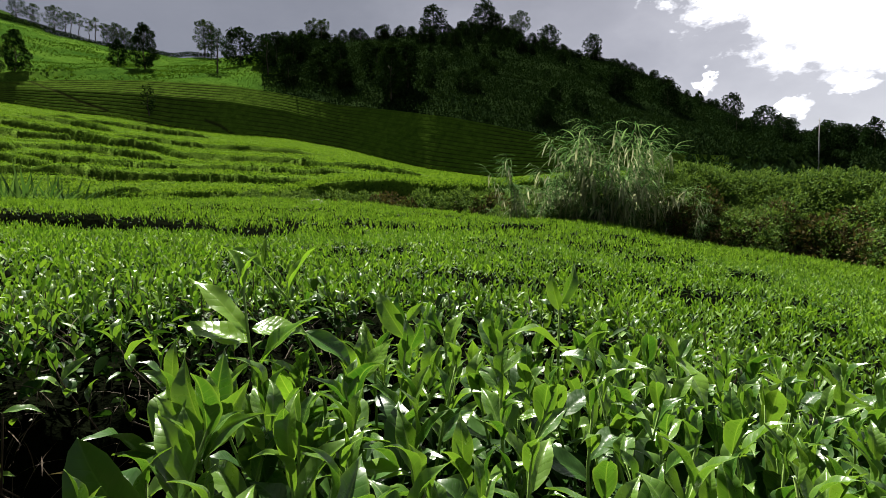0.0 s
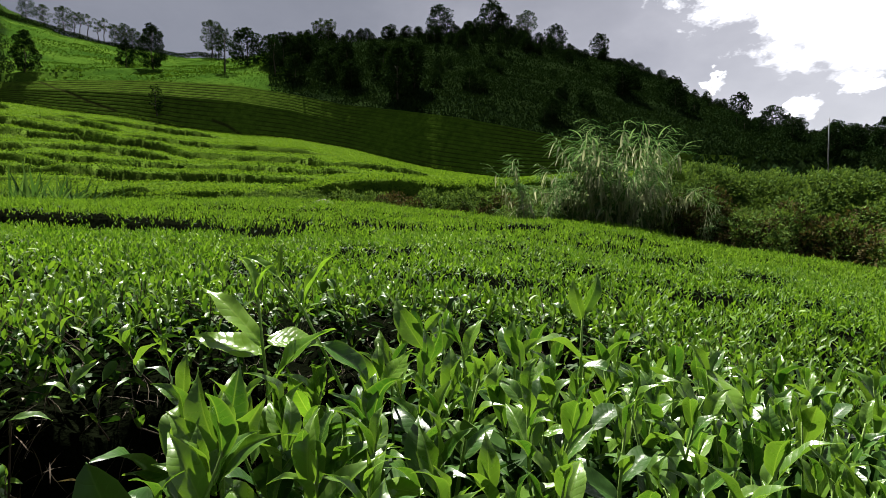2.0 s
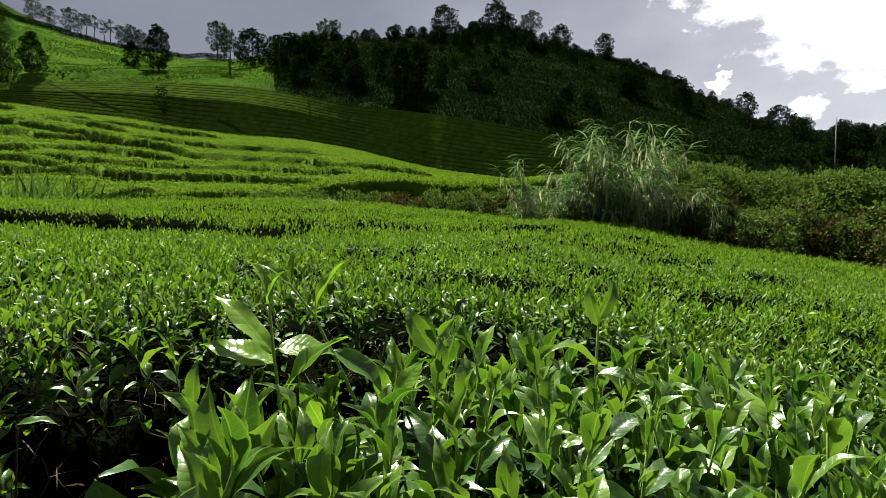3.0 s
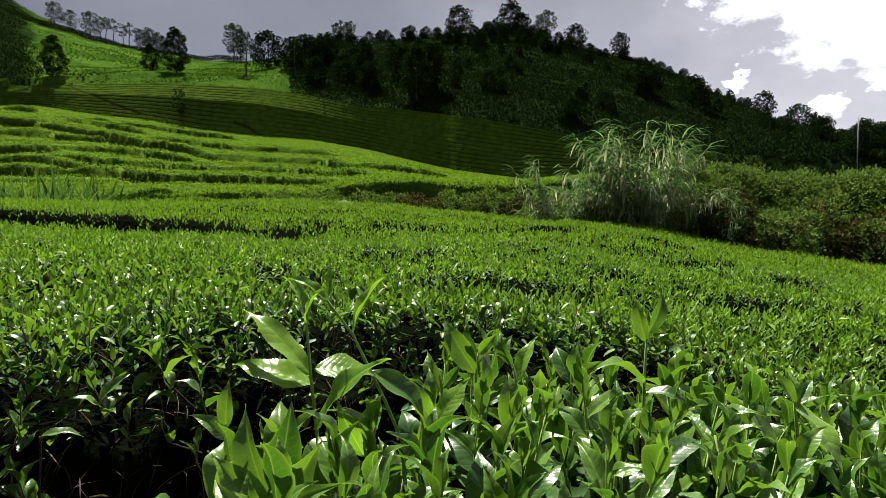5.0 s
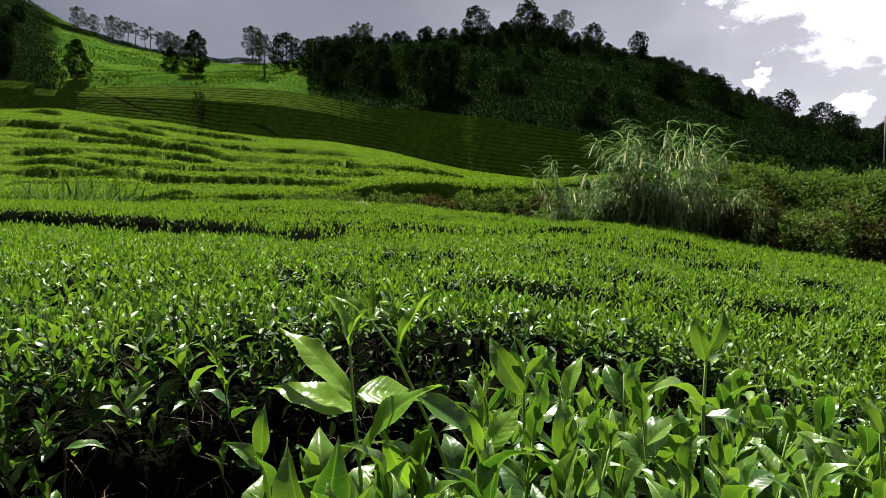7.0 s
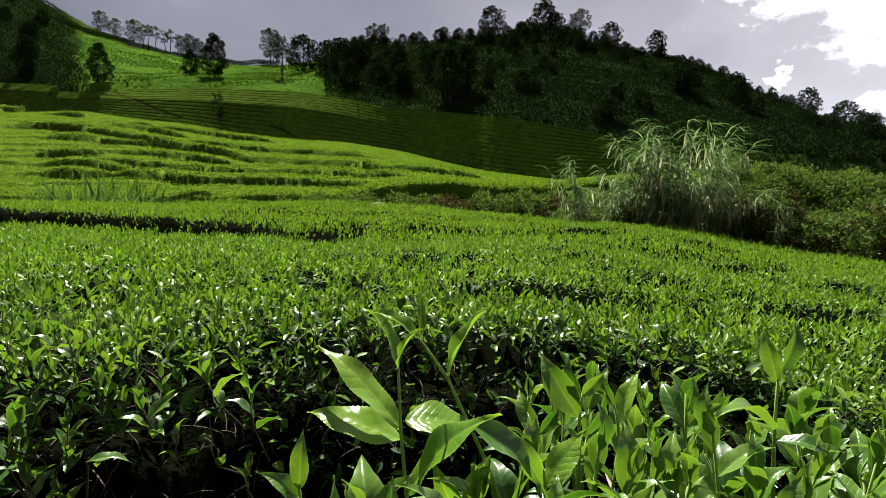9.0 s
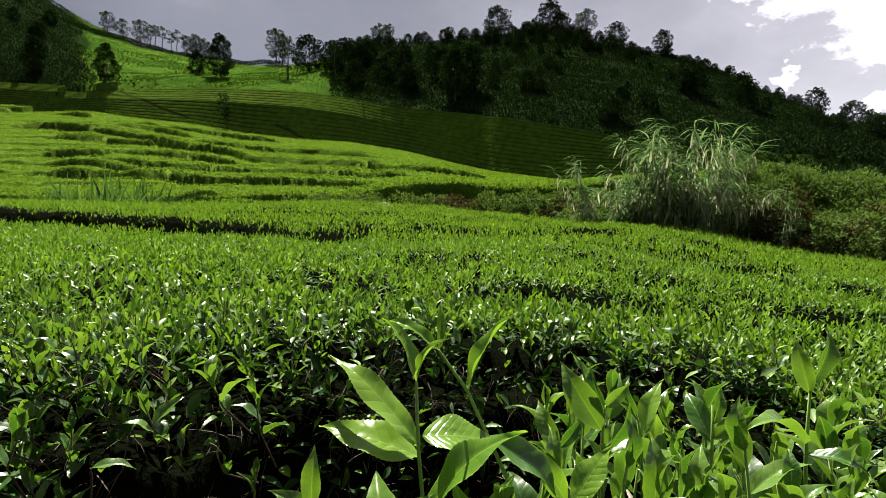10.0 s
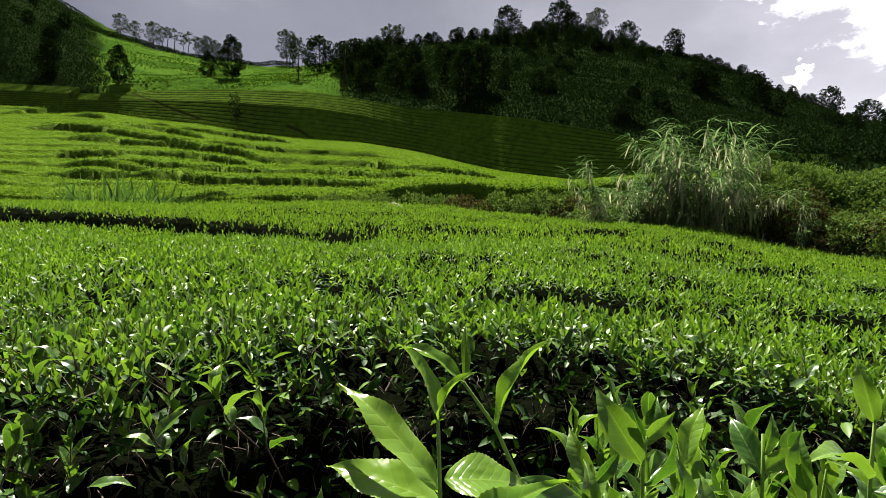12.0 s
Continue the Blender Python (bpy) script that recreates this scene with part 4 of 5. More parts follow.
def make_reed(height, bend, seed, blades, dead):
    """One culm that leans out and arches, with fresh blades drooping from its upper nodes and dead straw hanging below."""
    rng = np.random.default_rng(seed)
    t = np.linspace(0, 1, 11)
    line = np.stack([bend * height * t ** 1.7, 0.04 * height * np.sin(3 * t + seed), height * (t - 0.30 * bend * t ** 3)], -1)
    bm = bmesh.new()
    tube(bm, [tuple(p) for p in line], [0.016 * (1 - 0.85 * v) for v in t], 5)
    stem = bpy.data.meshes.new("culm")
    bm.to_mesh(stem), bm.free()
    stem.materials.append(CULM)

    def hanging(count, low, high, rise, long, wide, mat):
        at = np.clip(rng.uniform(low, high, count), 0.05, 1.0)
        root = np.stack([np.interp(at, t, line[:, k]) for k in range(3)], -1)
        turn = np.where(rng.random(count) < 0.6, rng.normal(0, 0.7, count), rng.uniform(0, 6.28, count))
        way = polar(turn, np.radians(rng.normal(rise, 16, count)))
        reach = rng.uniform(0.6, 1.25, count) * long
        return leaf_mesh("foliage", root, way, reach, rng.uniform(0.7, 1.3, count) * wide, mat, DROOP, 0.12 * rng.normal(size=(count, 3)))

    return stem, hanging(blades, 0.16, 1.0, 34, 0.44, 0.042, REED), hanging(dead, 0.14, 0.92, -30, 0.40, 0.056, STRAW)


DROOP = template((0.12, 0.28, 0.46, 0.64, 0.82), 0.3, 0.95)


def build_reeds():
    random.seed(11)
    kinds = [make_reed(*k) for k in ((4.0, 0.12, 1, 58, 14), (3.9, 0.26, 2, 62, 17), (3.7, 0.42, 3, 62, 21), (3.2, 0.62, 4, 58, 27), (2.6, 0.90, 5, 54, 31), (3.9, 0.34, 6, 62, 19), (3.0, 0.54, 7, 56, 27))]
    for name, x, y, count, size, wide, label in (
            ("giant_reed_clump", 5.05, 17.3, 84, 0.98, 0.75, "tall clump of silvery green giant reed with drooping blades"),
            ("giant_reed_clump", 2.75, 17.5, 26, 0.70, 0.62, "smaller clump of green giant reed beside the big one"),
            ("giant_reed_clump", 7.0, 16.7, 13, 0.55, 0.5, "sparse leaning reed stems at the shrub bank")):
        clump = tagged(new(name), label, "giant reed", "reed clumps at the field's edge")
        clump.location = (x, y, float(base(x, y)))
        for k in range(count):
            stem, blades, straw = kinds[k % 7]
            culm = hung("culm", stem, clump)
            r, a = wide * math.sqrt(random.random()), random.uniform(0, 360)
            s = size * random.uniform(0.62, 1.06)
            culm.matrix_basis = pose(r * math.cos(radians(a)), r * math.sin(radians(a)), -0.05, 0, 0, a + random.uniform(-45, 45)) @ Matrix.Diagonal((s, s, s, 1))
            hung("foliage", blades, culm)
            if size > 0.9 or k % 4 == 0:
                hung("dead_foliage", straw, culm, "pale dead straw blades")
    weed = tagged(new("tall_weed"), "tall ragged green grass weeds behind the tea", "weeds", "weeds behind the tea")
    n = 110
    root = np.stack([np.random.normal(0, 0.35, n), np.random.normal(0, 0.25, n), np.zeros(n)], -1)
    way = polar(np.random.uniform(0, 6.28, n), np.radians(np.random.normal(66, 12, n)))
    hung("foliage", leaf_mesh("foliage", root, way, np.random.uniform(0.4, 0.95, n), np.full(n, 0.05), REED_GREEN, BLADE), weed)
    planted(weed, [(u * 17.6, 17.6, s, a) for u, s, a in ((-0.79, 1.8, 0), (-0.75, 2.0, 60), (-0.715, 2.2, 130), (-0.695, 1.9, 200), (-0.665, 1.8, 20), (-0.82, 1.7, 90), (-0.86, 1.5, 300), (-0.64, 1.4, 10), (-0.735, 1.9, 250))], "weeds behind the tea")


STRAW = leaf_material("dead_reed_straw", (0.24, 0.26, 0.15), (0.60, 0.61, 0.44), 0.6, 0.50, matte=True, shine=(1.0, 1.0, 0.85))
REED_GREEN = leaf_material("grass_blade", (0.024, 0.060, 0.018), (0.090, 0.160, 0.055), 0.5, 0.35, matte=True)
build_reeds()


def build_small_far():
    bm = bmesh.new()
    bmesh.ops.create_icosphere(bm, subdivisions=3, radius=0.5)
    for v in bm.verts:
        v.co += v.co.normalized() * (0.22 * noise.noise(v.co * 2.3) + 0.08 * noise.noise(v.co * 7))
        v.co = (v.co.x * 0.75, v.co.y * 0.75, v.co.z * 0.45)
    me = bpy.data.meshes.new("rock")
    bm.to_mesh(me), bm.free()
    me.materials.append(STONE)
    rock = tagged(new("rock", me), "pale grey weathered rock beside the field path", "rock")
    rock.location = (-0.216 * 19.2, 19.2, float(base(-0.216 * 19.2, 19.2)) + 0.62)
    mast = tagged(new("mast"), "thin weathered steel mast above the trees", "mast")
    bm = bmesh.new()
    tube(bm, [(0, 0, 0), (0, 0, 2.0), (0, 0, 3.75)], [0.035, 0.028, 0.018], 6)
    part("pole", bm, STEEL, mast)
    bm = bmesh.new()
    tube(bm, [(-0.1, 0, 3.62), (0.1, 0, 3.62)], [0.012, 0.012], 5)
    part("crossbar", bm, STEEL, mast)
    mast.location = (0.656 * 30, 30, float(base(0.656 * 30, 30)) - 0.1)


build_small_far()


# ---- the front row of tea bushes, leaf by leaf ----
def blade_mesh(name, width, arch, fold, twist, seed, rows=22, mat=None, teeth=0.018, blunt=False):
    """One tea leaf a tenth of a metre long: pointed, folded along its midrib, arched, with a finely toothed wavy edge."""
    rng = random.Random(seed)
    long, across = 0.1, (-1.0, -0.62, -0.25, 0.0, 0.25, 0.62, 1.0)
    verts, faces = [], []
    phase = rng.uniform(0, 6)
    for i in range(rows + 1):
        t = i / rows
        outline = math.sin(math.pi * t ** 1.1) ** 0.62 if blunt else math.sin(math.pi * t ** 0.8) ** 0.9 * (1 - 0.45 * max(0, t - 0.6) / 0.4)
        half = 0.5 * width * long * max(0.012, outline)
        turn = twist * (t - 0.3)
        for s in across:
            reach = s * half * ((1 + (teeth if i % 2 else -0.7 * teeth)) if abs(s) == 1 else 1)
            lift = fold * abs(reach) ** 0.9 * 0.75 + 0.0022 * s * s * math.sin(13 * t + phase + (1.3 if s > 0 else 0))
            x, z = reach * math.cos(turn) - lift * math.sin(turn), reach * math.sin(turn) + lift * math.cos(turn)
            verts.append((x, t * long + (0.0005 if i % 2 and abs(s) == 1 else 0), z + arch * long * (t - t * t) * (0.6 + 0.8 * t)))
    n = len(across)
    for i in range(rows):
        for j in range(n - 1):
            a = i * n + j
            faces.append((a, a + 1, a + 1 + n, a + n))
    return mesh_from(name, verts, faces, mat or HERO, True, {"rim": np.tile(np.abs(across), rows + 1)})


BLADES = [blade_mesh("leaf", w, a, f, t, k, 46 if k > 5 else 16, FLUSH if k > 5 else HERO, 0.028 if k > 5 else 0.02) for k, (w, a, f, t) in enumerate(
    ((0.37, 0.5, 0.38, 0.25), (0.38, 0.85, 0.45, -0.35), (0.32, 0.4, 0.6, 0.4), (0.40, 0.65, 0.34, -0.2), (0.32, 1.0, 0.5, 0.5), (0.37, 0.3, 0.45, -0.4), (0.225, 0.30, 0.12, 0.06), (0.44, 0.20, 0.14, 0.05), (0.31, 0.45, 0.25, -0.1), (0.24, 0.35, 0.6, 0.15), (0.24, 0.5, 0.5, 0.2), (0.66, 0.25, 0.14, 0.05)))]
OLD_BLADES = [blade_mesh("leaf", w, a, f, t, k + 20, 14, HERO_OLD, blunt=k == 2) for k, (w, a, f, t) in enumerate(((0.46, 0.6, 0.3, 0.1), (0.42, 0.9, 0.4, -0.3), (0.5, 0.4, 0.25, 0.3)))]
BUD = blade_mesh("bud", 0.16, 0.2, 1.2, 0.8, 50, 10)


def aim(root, tip, face):
    """The pose of a leaf from its root to its tip, its top turned to face."""
    root, tip, face = Vector(root), Vector(tip), Vector(face) + Vector((0, 0, 0.35))
    ahead = (tip - root).normalized()
    side = ahead.cross(face).normalized()
    top = side.cross(ahead)
    size = (tip - root).length / 0.1
    turn = Matrix((side, ahead, top)).transposed().to_4x4()
    return Matrix.Translation(root) @ turn @ Matrix.Diagonal((size, size, size, 1))


class Bush:
    def __init__(self, x, y, label, tall=0.60):
        self.foot = Vector((x, y, float(base(x, y))))
        self.thing = tagged(new("tea_bush"), label, "tea bush", "tea bushes of the front row")
        self.thing.location = self.foot
        for k in range(7):
            turn, out = k * 0.9 + x, 0.10 + 0.05 * (k % 3)
            end = Vector((out * 1.6 * math.cos(turn), out * math.sin(turn), tall + 0.04 * (k % 2)))
            bm = bmesh.new()
            tube(bm, [(0.02 * math.cos(turn), 0.02 * math.sin(turn), -0.03), end * 0.45 + Vector((0, 0, 0.02)), end], [0.016, 0.011, 0.005], 6)
            part("branch", bm, TWIG, self.thing)

    def shoot(self, line, girth=0.0017, mat=STEM):
        """A green stem through the points, to carry leaves."""
        bm = bmesh.new()
        start = Vector(line[0])
        tube(bm, [tuple(Vector(p) - start) for p in line], [girth * (1.25 - 0.6 * i / (len(line) - 1)) for i in range(len(line))], 6)
        stem = part("shoot", bm, mat, self.thing)
        stem.location = start - self.foot
        return stem, start

    def leaf(self, held, root, tip, face=(0, -0.25, 1), blade=0, old=False):
        stem, start = held
        me = BUD if blade < 0 else OLD_BLADES[blade % 3] if old else BLADES[blade]
        ob = hung("bud" if blade < 0 else "leaf", me, stem)
        ob.matrix_basis = Matrix.Translation(-start) @ aim(root, tip, face)


def wild_shoot(bush, x, y, top, rng, size=1.0, most=7, woody=False):
    """A shoot like its neighbours: a bud, two or three young leaves, and older ones spreading below."""
    lean = Vector((rng.uniform(-0.35, 0.35), rng.uniform(-0.35, 0.25), 1)).normalized()
    tall = rng.uniform(0.10, 0.16) * (0.6 if most < 6 else 1.0)
    head = Vector((x, y, top))
    root = Vector((rng.uniform(-0.03, 0.03), 0.07, -0.02)) if woody else Vector((0, 0, -0.02))
    held = bush.shoot([head - lean * tall + root, head - lean * tall * 0.5 + Vector((rng.uniform(-0.006, 0.006), 0, 0)), head], 0.0017, TWIG if woody else STEM)
    turn = rng.uniform(0, 6.28)
    count = min(most, rng.choice((5, 6, 6, 7)))
    if rng.random() < 0.6:
        bush.leaf(held, head, head + lean * 0.032 * size, (math.cos(turn), math.sin(turn), 0.2), -1)
    for k in range(count):
        at = head - lean * (0.006 + 0.019 * k * rng.uniform(0.8, 1.2))
        rise = radians((66, 54, 42, 31, 20, 10, 2)[k] + rng.uniform(-20, 16))
        way = Vector((math.cos(turn) * math.cos(rise), math.sin(turn) * math.cos(rise), math.sin(rise)))
        way = (way + lean * 0.15).normalized()
        long = size * rng.uniform(0.8, 1.2) * (0.052, 0.068, 0.078, 0.082, 0.080, 0.076, 0.072)[k]
        face = Vector((-math.cos(turn) * 0.5, -math.sin(turn) * 0.5, 1)) + Vector((rng.uniform(-0.55, 0.55), rng.uniform(-0.6, 0.35), 0))
        bush.leaf(held, at, at + way * long, face, rng.randrange(6), k >= 5 or (k >= 3 and rng.random() < 0.3))
        turn += 2.4 + rng.uniform(-0.4, 0.4)


def build_front_row():
    rng = random.Random(23)
    bushes = [Bush(-0.06, 0.66, "leafy tea bush with one tall glossy shoot beside a dark path"),
              Bush(0.30, 0.70, "leafy tea bush with fresh green shoots"), Bush(0.66, 0.78, "leafy tea bush with broad fresh leaves")]
    first = bushes[0]
    # the tall glossy shoot and its twin
    a = first.shoot([(-0.196, 0.63, 0.80), (-0.206, 0.615, 0.90), (-0.210, 0.606, 0.975), (-0.209, 0.592, 1.030)], 0.0019)
    first.leaf(a, (-0.210, 0.606, 0.979), (-0.292, 0.650, 1.035), (0.10, -0.36, 0.58), 6)
    first.leaf(a, (-0.210, 0.608, 0.969), (-0.290, 0.618, 0.986), (0.10, -0.36, 0.58), 7)
    first.leaf(a, (-0.208, 0.612, 0.984), (-0.152, 0.630, 0.972), (0.04, -0.38, 0.58), 11)
    first.leaf(a, (-0.205, 0.600, 0.928), (-0.130, 0.583, 1.000), (-0.40, -0.45, 0.55), 8)
    first.leaf(a, (-0.209, 0.592, 1.030), (-0.240, 0.622, 1.071), (0.8, -0.3, 0.6), 9)
    first.leaf(a, (-0.209, 0.592, 1.029), (-0.184, 0.575, 1.066), (-0.4, -0.6, 0.6), 10)
    b = first.shoot([(-0.115, 0.68, 0.84), (-0.146, 0.645, 0.942), (-0.175, 0.631, 1.013), (-0.195, 0.612, 1.049)], 0.0018)
    first.leaf(b, (-0.175, 0.631, 1.013), (-0.138, 0.640, 1.072), (-0.7, -0.4, 0.6), 9)
    first.leaf(b, (-0.195, 0.612, 1.049), (-0.195, 0.632, 1.083), (0.3, -0.8, 0.2), -1)
    first.leaf(b, (-0.195, 0.612, 1.049), (-0.241, 0.630, 1.066), (0.0, -0.3, 0.9), 10)
    first.leaf(b, (-0.160, 0.638, 0.975), (-0.105, 0.64, 0.925), (0.5, -0.6, 0.6), 0)
    # shoots standing out behind and beside them
    c = first.shoot([(-0.052, 0.745, 0.80), (-0.053, 0.745, 0.94), (-0.050, 0.745, 0.968)])
    first.leaf(c, (-0.053, 0.745, 0.943), (-0.091, 0.768, 1.005), (-0.55, -0.7, 0.5), 0)
    first.leaf(c, (-0.051, 0.745, 0.962), (-0.062, 0.76, 1.005), (-0.7, -0.6, 0.2), 2)
    first.leaf(c, (-0.050, 0.745, 0.966), (-0.028, 0.74, 0.993), (0.5, -0.7, 0.5), 5)
    first.leaf(c, (-0.053, 0.745, 0.925), (-0.030, 0.735, 0.975), (0.7, -0.6, 0.3), 2)
    d = first.shoot([(0.004, 0.82, 0.80), (0.001, 0.821, 0.905), (-0.004, 0.822, 0.935)])
    first.leaf(d, (0.001, 0.821, 0.908), (0.033, 0.855, 0.964), (-0.28, -0.35, 0.55), 8)
    first.leaf(d, (-0.004, 0.822, 0.932), (-0.018, 0.84, 0.975), (-0.6, -0.7, 0.3), 4)
    first.leaf(d, (-0.002, 0.821, 0.925), (-0.045, 0.82, 0.945), (-0.2, -0.3, 0.9), 4)
    e = first.shoot([(-0.092, 0.746, 0.78), (-0.093, 0.746, 0.92), (-0.096, 0.748, 0.94)])
    first.leaf(e, (-0.093, 0.746, 0.919), (-0.112, 0.78, 0.963), (-0.5, -0.75, 0.4), 2)
    first.leaf(e, (-0.093, 0.746, 0.925), (-0.070, 0.75, 0.955), (0.6, -0.6, 0.5), 2)
    f = first.shoot([(0.068, 0.81, 0.78), (0.070, 0.808, 0.905), (0.071, 0.812, 0.95)])
    first.leaf(f, (0.070, 0.808, 0.911), (0.057, 0.857, 0.951), (-0.4, -0.8, 0.5), 0)
    first.leaf(f, (0.071, 0.810, 0.93), (0.082, 0.82, 0.968), (0.2, -0.9, 0.2), 2)
    first.leaf(f, (0.071, 0.808, 0.915), (0.108, 0.80, 0.945), (0.5, -0.6, 0.6), 5)
    g = bushes[1].shoot([(0.158, 0.80, 0.78), (0.159, 0.80, 0.92), (0.162, 0.80, 0.985)], 0.002)
    bushes[1].leaf(g, (0.162, 0.80, 0.978), (0.185, 0.815, 1.032), (0.5, -0.8, 0.2), 2)
    bushes[1].leaf(g, (0.161, 0.80, 0.968), (0.150, 0.81, 1.025), (-0.5, -0.8, 0.2), 2)
    bushes[1].leaf(g, (0.159, 0.80, 0.915), (0.085, 0.77, 0.935), (-0.1, -0.2, 0.95), 1)
    bushes[1].leaf(g, (0.159, 0.80, 0.905), (0.205, 0.775, 0.895), (0.2, -0.5, 0.8), 3)
    # the pair with pale glints, and the close clump at the dark path
    p = first.shoot([(-0.095, 0.64, 0.80), (-0.095, 0.64, 0.915), (-0.096, 0.64, 0.935)])
    first.leaf(p, (-0.096, 0.64, 0.92), (-0.128, 0.655, 0.966), (-0.30, -0.42, 0.50), 8)
    first.leaf(p, (-0.094, 0.64, 0.92), (-0.060, 0.66, 0.962), (0.0, -0.36, 0.60), 7)
    q = first.shoot([(-0.155, 0.60, 0.78), (-0.160, 0.61, 0.90), (-0.163, 0.61, 0.925)])
    first.leaf(q, (-0.161, 0.61, 0.90), (-0.186, 0.605, 0.958), (-0.35, -0.45, 0.55), 8)
    first.leaf(q, (-0.162, 0.61, 0.915), (-0.152, 0.60, 0.955), (0.6, -0.7, 0.3), 2)
    h = first.shoot([(-0.21, 0.50, 0.76), (-0.213, 0.50, 0.90), (-0.205, 0.50, 0.93)], 0.0022)
    for root, tip, face, blade in (((-0.213, 0.50, 0.905), (-0.238, 0.52, 0.980), (-0.3, -0.9, 0.3), 2), ((-0.208, 0.50, 0.915), (-0.198, 0.51, 0.985), (0.3, -0.9, 0.2), 5),
                                   ((-0.213, 0.50, 0.895), (-0.258, 0.50, 0.948), (-0.4, -0.5, 0.5), 5), ((-0.210, 0.50, 0.90), (-0.170, 0.49, 0.962), (0.5, -0.7, 0.5), 5),
                                   ((-0.210, 0.49, 0.885), (-0.150, 0.47, 0.940), (0.3, -0.7, 0.6), 1), ((-0.213, 0.49, 0.88), (-0.256, 0.47, 0.915), (-0.2, -0.6, 0.8), 0)):
        first.leaf(h, root, tip, face, blade)
    k = first.shoot([(-0.290, 0.60, 0.76), (-0.294, 0.61, 0.90), (-0.295, 0.61, 0.93)])
    first.leaf(k, (-0.295, 0.61, 0.925), (-0.294, 0.62, 0.972), (0.2, -0.9, 0.3), 2)
    first.leaf(k, (-0.294, 0.61, 0.915), (-0.325, 0.60, 0.942), (-0.3, -0.6, 0.7), 3)
    # two leaves that lie open to the sky
    w = first.shoot([(-0.10, 0.57, 0.76), (-0.098, 0.565, 0.84), (-0.095, 0.56, 0.852)])
    first.leaf(w, (-0.095, 0.56, 0.852), (-0.035, 0.55, 0.848), (-0.07, -0.29, 0.60), 7)
    v = first.shoot([(0.082, 0.64, 0.78), (0.081, 0.635, 0.86), (0.080, 0.63, 0.875)])
    first.leaf(v, (0.080, 0.63, 0.875), (0.112, 0.63, 0.885), (-0.26, -0.34, 0.55), 7)
    big = bushes[1].shoot([(0.30, 0.70, 0.80), (0.285, 0.69, 0.90), (0.276, 0.68, 0.931)], 0.002)
    bushes[1].leaf(big, (0.276, 0.68, 0.931), (0.281, 0.612, 0.882), (0.35, -0.5, 0.75), 8)
    bushes[1].leaf(big, (0.277, 0.681, 0.928), (0.258, 0.692, 0.962), (-0.3, -0.4, 0.8), 2)
    bushes[1].leaf(big, (0.278, 0.682, 0.925), (0.306, 0.70, 0.950), (0.2, -0.4, 0.9), 2)
    # one big leaf hanging at the path, its shade painted with the dark old-leaf colour
    m = first.shoot([(-0.20, 0.40, 0.76), (-0.215, 0.40, 0.86), (-0.222, 0.40, 0.90)], 0.0026)
    first.leaf(m, (-0.222, 0.405, 0.874), (-0.258, 0.395, 0.950), (-0.1, -0.9, 0.2), 2, True)
    first.leaf(m, (-0.218, 0.400, 0.880), (-0.262, 0.385, 0.905), (0.0, -0.8, 0.5), 2, True)
    for x, y, top in ((-0.25, 0.52, 0.93), (-0.17, 0.53, 0.935), (-0.13, 0.50, 0.92), (-0.10, 0.56, 0.93), (-0.21, 0.46, 0.915), (-0.145, 0.58, 0.94), (-0.235, 0.57, 0.925)):
        wild_shoot(first, x, y, top, rng, 0.95, 6)
    placed = [(-0.21, 0.60), (-0.05, 0.745), (0.0, 0.82), (-0.093, 0.746), (0.07, 0.81), (0.16, 0.80), (-0.095, 0.64), (-0.16, 0.61), (-0.21, 0.50), (-0.29, 0.60), (-0.2, 0.66)]
    tries = 0
    while len(placed) < 195 and tries < 14000:
        tries += 1
        y = rng.uniform(0.36, 0.99)
        x = rng.uniform(-0.24, min(0.95, 0.95 * y + 0.12))
        if any((x - px) ** 2 + (y - py) ** 2 < 0.037 ** 2 for px, py in placed) or float(bushy(x, y)) < 0.45:
            continue
        if x < -0.12 and y > 0.60:
            continue
        placed.append((x, y))
        top = float(lie(x, y)) + rng.uniform(0.035, 0.125) - 0.10 * max(0.0, 0.48 - y) - 0.05 * max(0.0, y - 0.75)
        if y < 0.45:
            top = min(top, 0.90)
        if x < -0.08 and y > 0.5:
            top = min(top, 0.915)
        bush = min(bushes, key=lambda item: abs(item.foot.x - x))
        wild_shoot(bush, x, y, top, rng, rng.uniform(0.62, 0.92))


build_front_row()


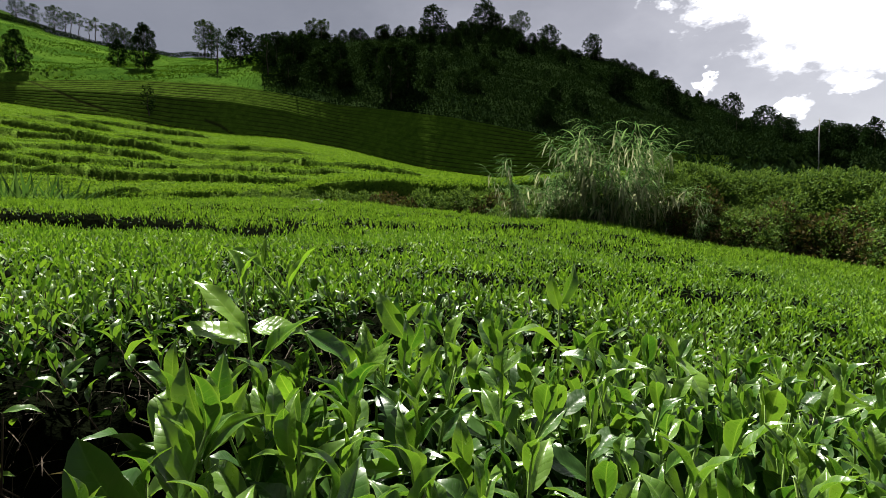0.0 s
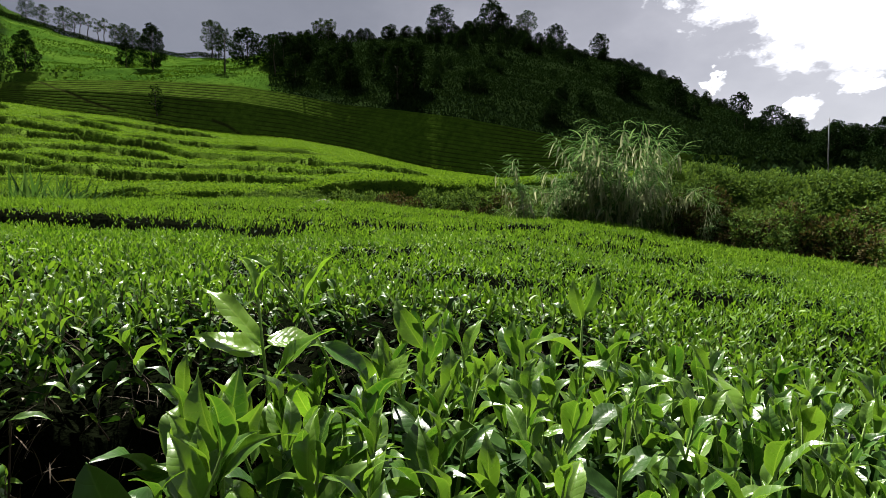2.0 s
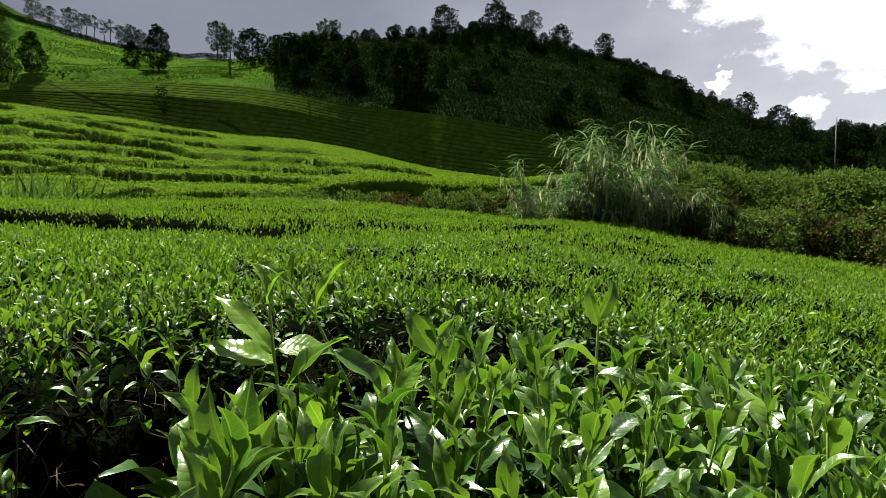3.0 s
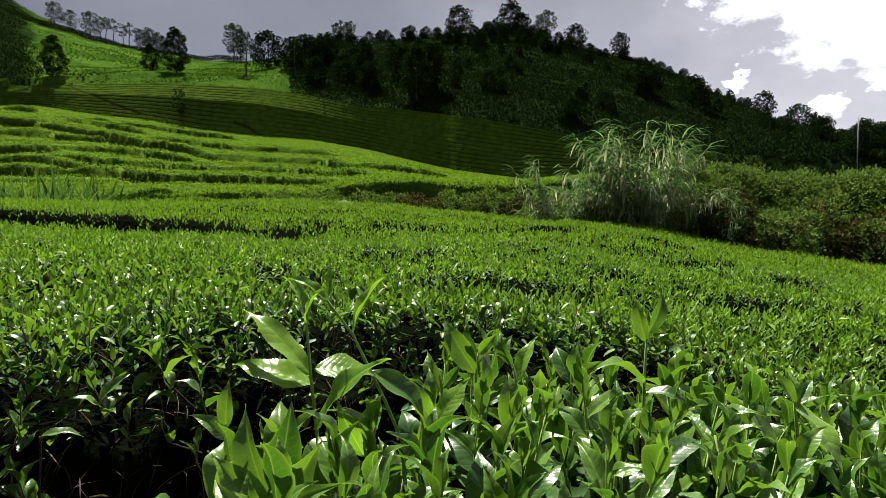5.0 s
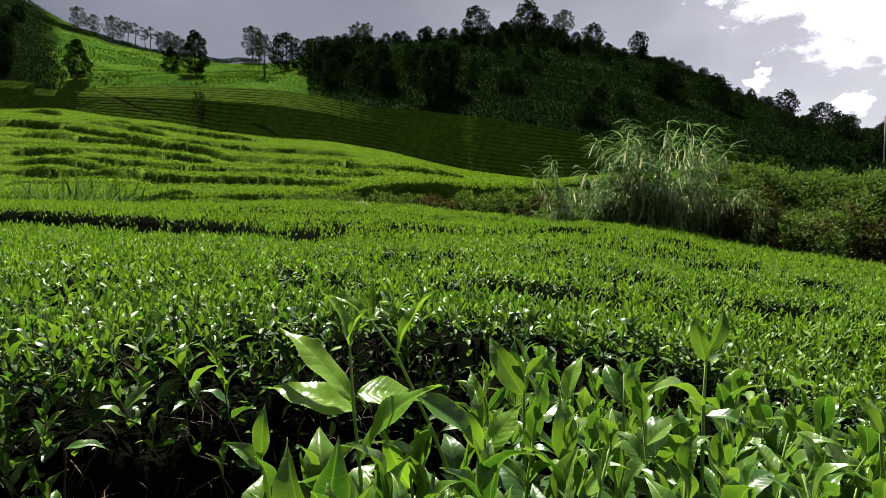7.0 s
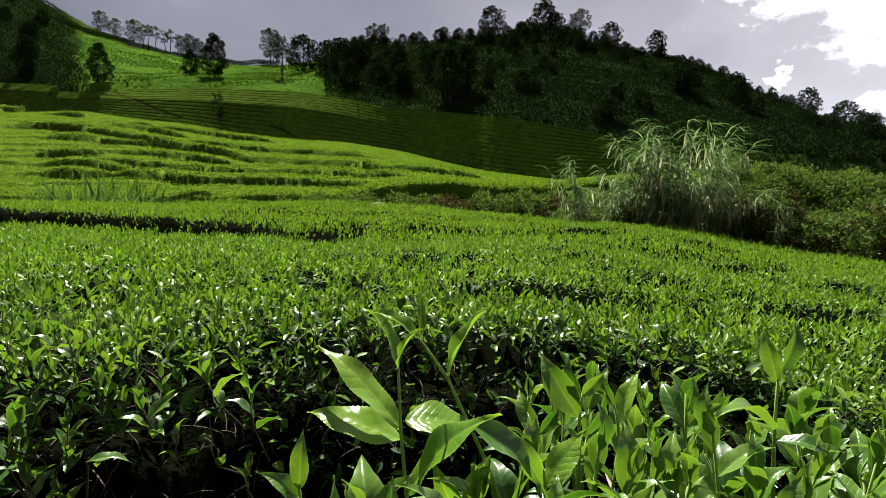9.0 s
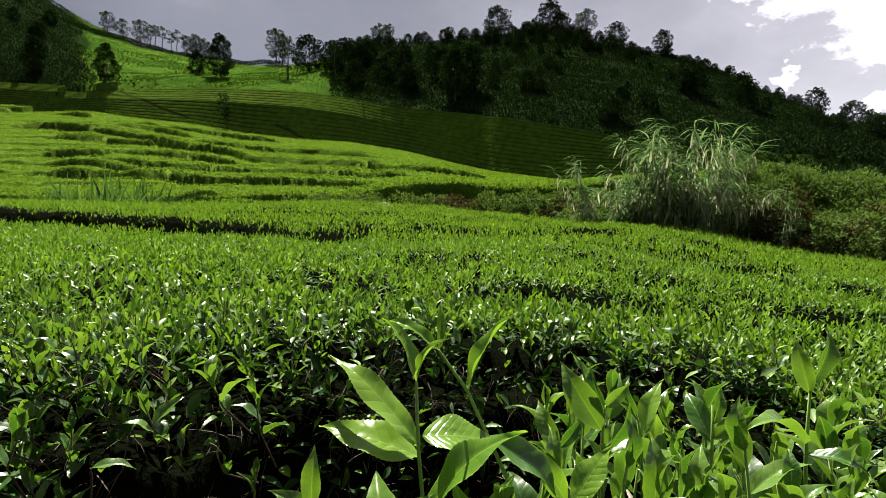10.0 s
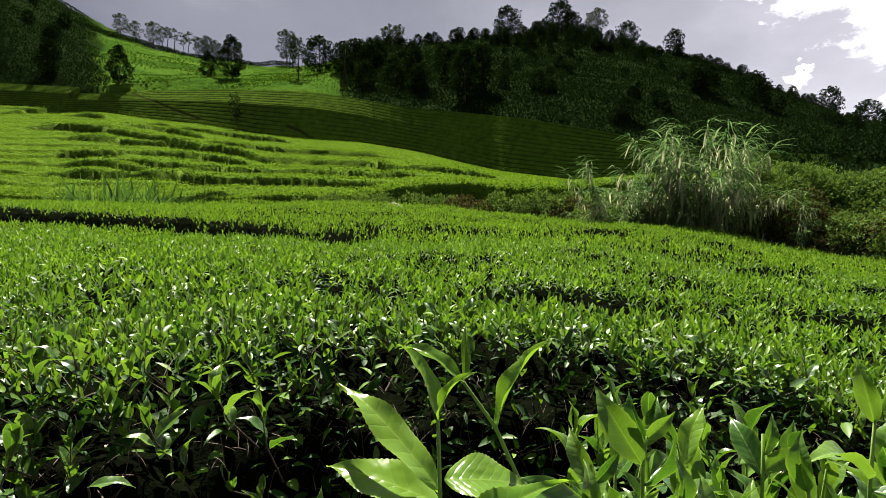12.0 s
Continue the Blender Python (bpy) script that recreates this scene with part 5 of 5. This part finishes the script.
def build_next_row():
    """The row behind the dark path: its upper shoots leaf by leaf."""
    rng = random.Random(31)
    bushes = [Bush(x, 2.0 + 0.1 * abs(x), "clipped tea bush behind the dark path with a twiggy flank", 0.46) for x in (-1.25, -0.8, -0.35, 0.1, 0.55, 1.0)]
    for bush in bushes:
        tagged(bush.thing, group="tea bushes of the next row")
    lit = bushes[1].shoot([(-0.86, 1.08, 0.58), (-0.81, 1.03, 0.74), (-0.797, 1.011, 0.759)], 0.0017, TWIG)
    bushes[1].leaf(lit, (-0.797, 1.011, 0.759), (-0.738, 1.037, 0.749), (0.0, -0.25, 0.7), 0)
    pale = bushes[5].shoot([(0.93, 2.20, 0.56), (0.945, 2.18, 0.64), (0.95, 2.175, 0.66)])
    bushes[5].leaf(pale, (0.95, 2.175, 0.66), (0.985, 2.16, 0.705), (0.1, -0.9, 0.2), 3)
    bushes[5].leaf(pale, (0.95, 2.175, 0.66), (0.905, 2.16, 0.695), (-0.1, -0.9, 0.2), 3)
    for x, y, top in ((-0.66, 1.15, 0.725), (-0.59, 1.16, 0.70), (-0.74, 1.18, 0.745), (-0.88, 1.10, 0.62)):
        wild_shoot(bushes[1], x, y, top, rng, 0.62, 3, True)
    for x, y, top in ((-0.90, 1.0, 0.83), (-0.70, 1.20, 0.86), (-0.62, 1.22, 0.82), (-0.80, 1.15, 0.82), (-1.0, 1.12, 0.80), (-0.97, 1.08, 0.70), (-0.92, 1.10, 0.66), (-1.03, 1.14, 0.74), (-0.95, 1.16, 0.77), (-1.04, 1.06, 0.64)):
        wild_shoot(bushes[1], x, y, top, rng, 0.85, 6, True)
    placed, tries = [], 0
    while len(placed) < 280 and tries < 9000:
        tries += 1
        y = rng.uniform(0.86, 2.0)
        x = rng.uniform(-1.05 * y, 0.85 * y)
        if y < (1.05 if x < -0.80 else 1.32 if x < -0.1 else 1.17):
            continue
        full = float(bushy(x, y))
        if full < 0.80 or any((x - px) ** 2 + (y - py) ** 2 < 0.048 ** 2 for px, py in placed):
            continue
        placed.append((x, y))
        top = float(tea_top(x, y)) + rng.uniform(-0.02, 0.035)
        if top < 0.79 and y < 1.45 and -1.0 < x < -0.1:
            continue
        bush = min(bushes, key=lambda item: abs(item.foot.x - x))
        wild_shoot(bush, x, y, top, rng, rng.uniform(0.50, 0.74), 5, True)


build_next_row()


def build_inner_leaves():
    """Older leaves and dead twigs inside the front bushes and on the flanks of the next row."""
    n = 5200
    y = np.random.uniform(0.34, 1.02, n)
    x = np.random.uniform(-0.40, 1.0, n)
    keep = (bushy(x, y) > 0.2) & (x < y + 0.1)
    x, y = x[keep], y[keep]
    z = tea_top(x, y) - np.random.uniform(0.0, 0.20, len(x))
    way = polar(np.random.uniform(0, 6.28, len(x)), np.radians(np.random.normal(25, 28, len(x))))
    long = np.random.uniform(0.045, 0.08, len(x))
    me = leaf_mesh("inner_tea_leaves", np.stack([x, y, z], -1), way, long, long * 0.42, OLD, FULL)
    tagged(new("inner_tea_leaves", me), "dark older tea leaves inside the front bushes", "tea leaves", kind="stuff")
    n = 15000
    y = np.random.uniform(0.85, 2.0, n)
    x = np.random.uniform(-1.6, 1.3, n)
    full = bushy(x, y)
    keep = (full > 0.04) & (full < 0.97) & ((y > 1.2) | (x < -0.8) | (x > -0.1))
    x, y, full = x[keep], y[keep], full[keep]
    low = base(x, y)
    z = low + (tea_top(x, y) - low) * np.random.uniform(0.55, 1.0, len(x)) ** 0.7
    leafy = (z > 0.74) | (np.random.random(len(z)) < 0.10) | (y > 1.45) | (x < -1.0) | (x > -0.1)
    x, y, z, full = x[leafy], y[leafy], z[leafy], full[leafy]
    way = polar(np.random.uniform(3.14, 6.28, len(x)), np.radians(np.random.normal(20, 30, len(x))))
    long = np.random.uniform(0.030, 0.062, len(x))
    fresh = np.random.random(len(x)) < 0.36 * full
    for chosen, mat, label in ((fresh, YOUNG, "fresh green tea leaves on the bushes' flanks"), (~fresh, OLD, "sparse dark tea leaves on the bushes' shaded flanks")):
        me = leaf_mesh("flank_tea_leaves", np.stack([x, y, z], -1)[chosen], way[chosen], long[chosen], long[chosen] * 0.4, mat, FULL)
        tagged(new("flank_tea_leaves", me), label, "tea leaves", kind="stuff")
    n = 26000
    y = np.random.uniform(0.92, 2.1, n)
    x = np.random.uniform(-1.6, 1.4, n)
    full = bushy(x, y)
    keep = (full > 0.35) & (full < 0.995)
    x, y = x[keep], y[keep]
    low = base(x, y)
    z = low + (tea_top(x, y) - low) * np.random.uniform(0.40, 0.96, len(x))
    leafy = (z > 0.66) | (np.random.random(len(z)) < 0.35) | (y > 1.45) | (x > -0.1)
    x, y, z = x[leafy], y[leafy], z[leafy]
    way = polar(np.random.uniform(0, 6.28, len(x)), np.radians(np.random.normal(62, 24, len(x))))
    long = np.random.uniform(0.04, 0.12, len(x))
    me = leaf_mesh("tea_twigs", np.stack([x, y, z], -1), way, long, np.random.uniform(0.0012, 0.0028, len(x)), TWIG, BLADE)
    tagged(new("tea_twigs", me), "thin grey brown twigs of clipped tea bushes", "twigs", kind="stuff")
    n = 600
    y = np.random.uniform(0.5, 1.3, n)
    x = np.random.uniform(-1.4, 0.9, n)
    z = base(x, y) + 0.75 * bushy(x, y) * np.random.random(n) + 0.02
    me = leaf_mesh("fallen_leaves", np.stack([x, y, z], -1), polar(np.random.uniform(0, 6.28, n), np.random.normal(0, 0.4, n)), np.random.uniform(0.012, 0.05, n), np.random.uniform(0.004, 0.018, n), PALE, FOLDED)
    tagged(new("fallen_leaves", me), "pale dry fallen tea leaves caught below the bushes", "dead leaves", kind="stuff")


PALE = leaf_material("pale_dead_leaf", (0.06, 0.045, 0.03), (0.24, 0.20, 0.15), 0.6, 0.1)
build_inner_leaves()
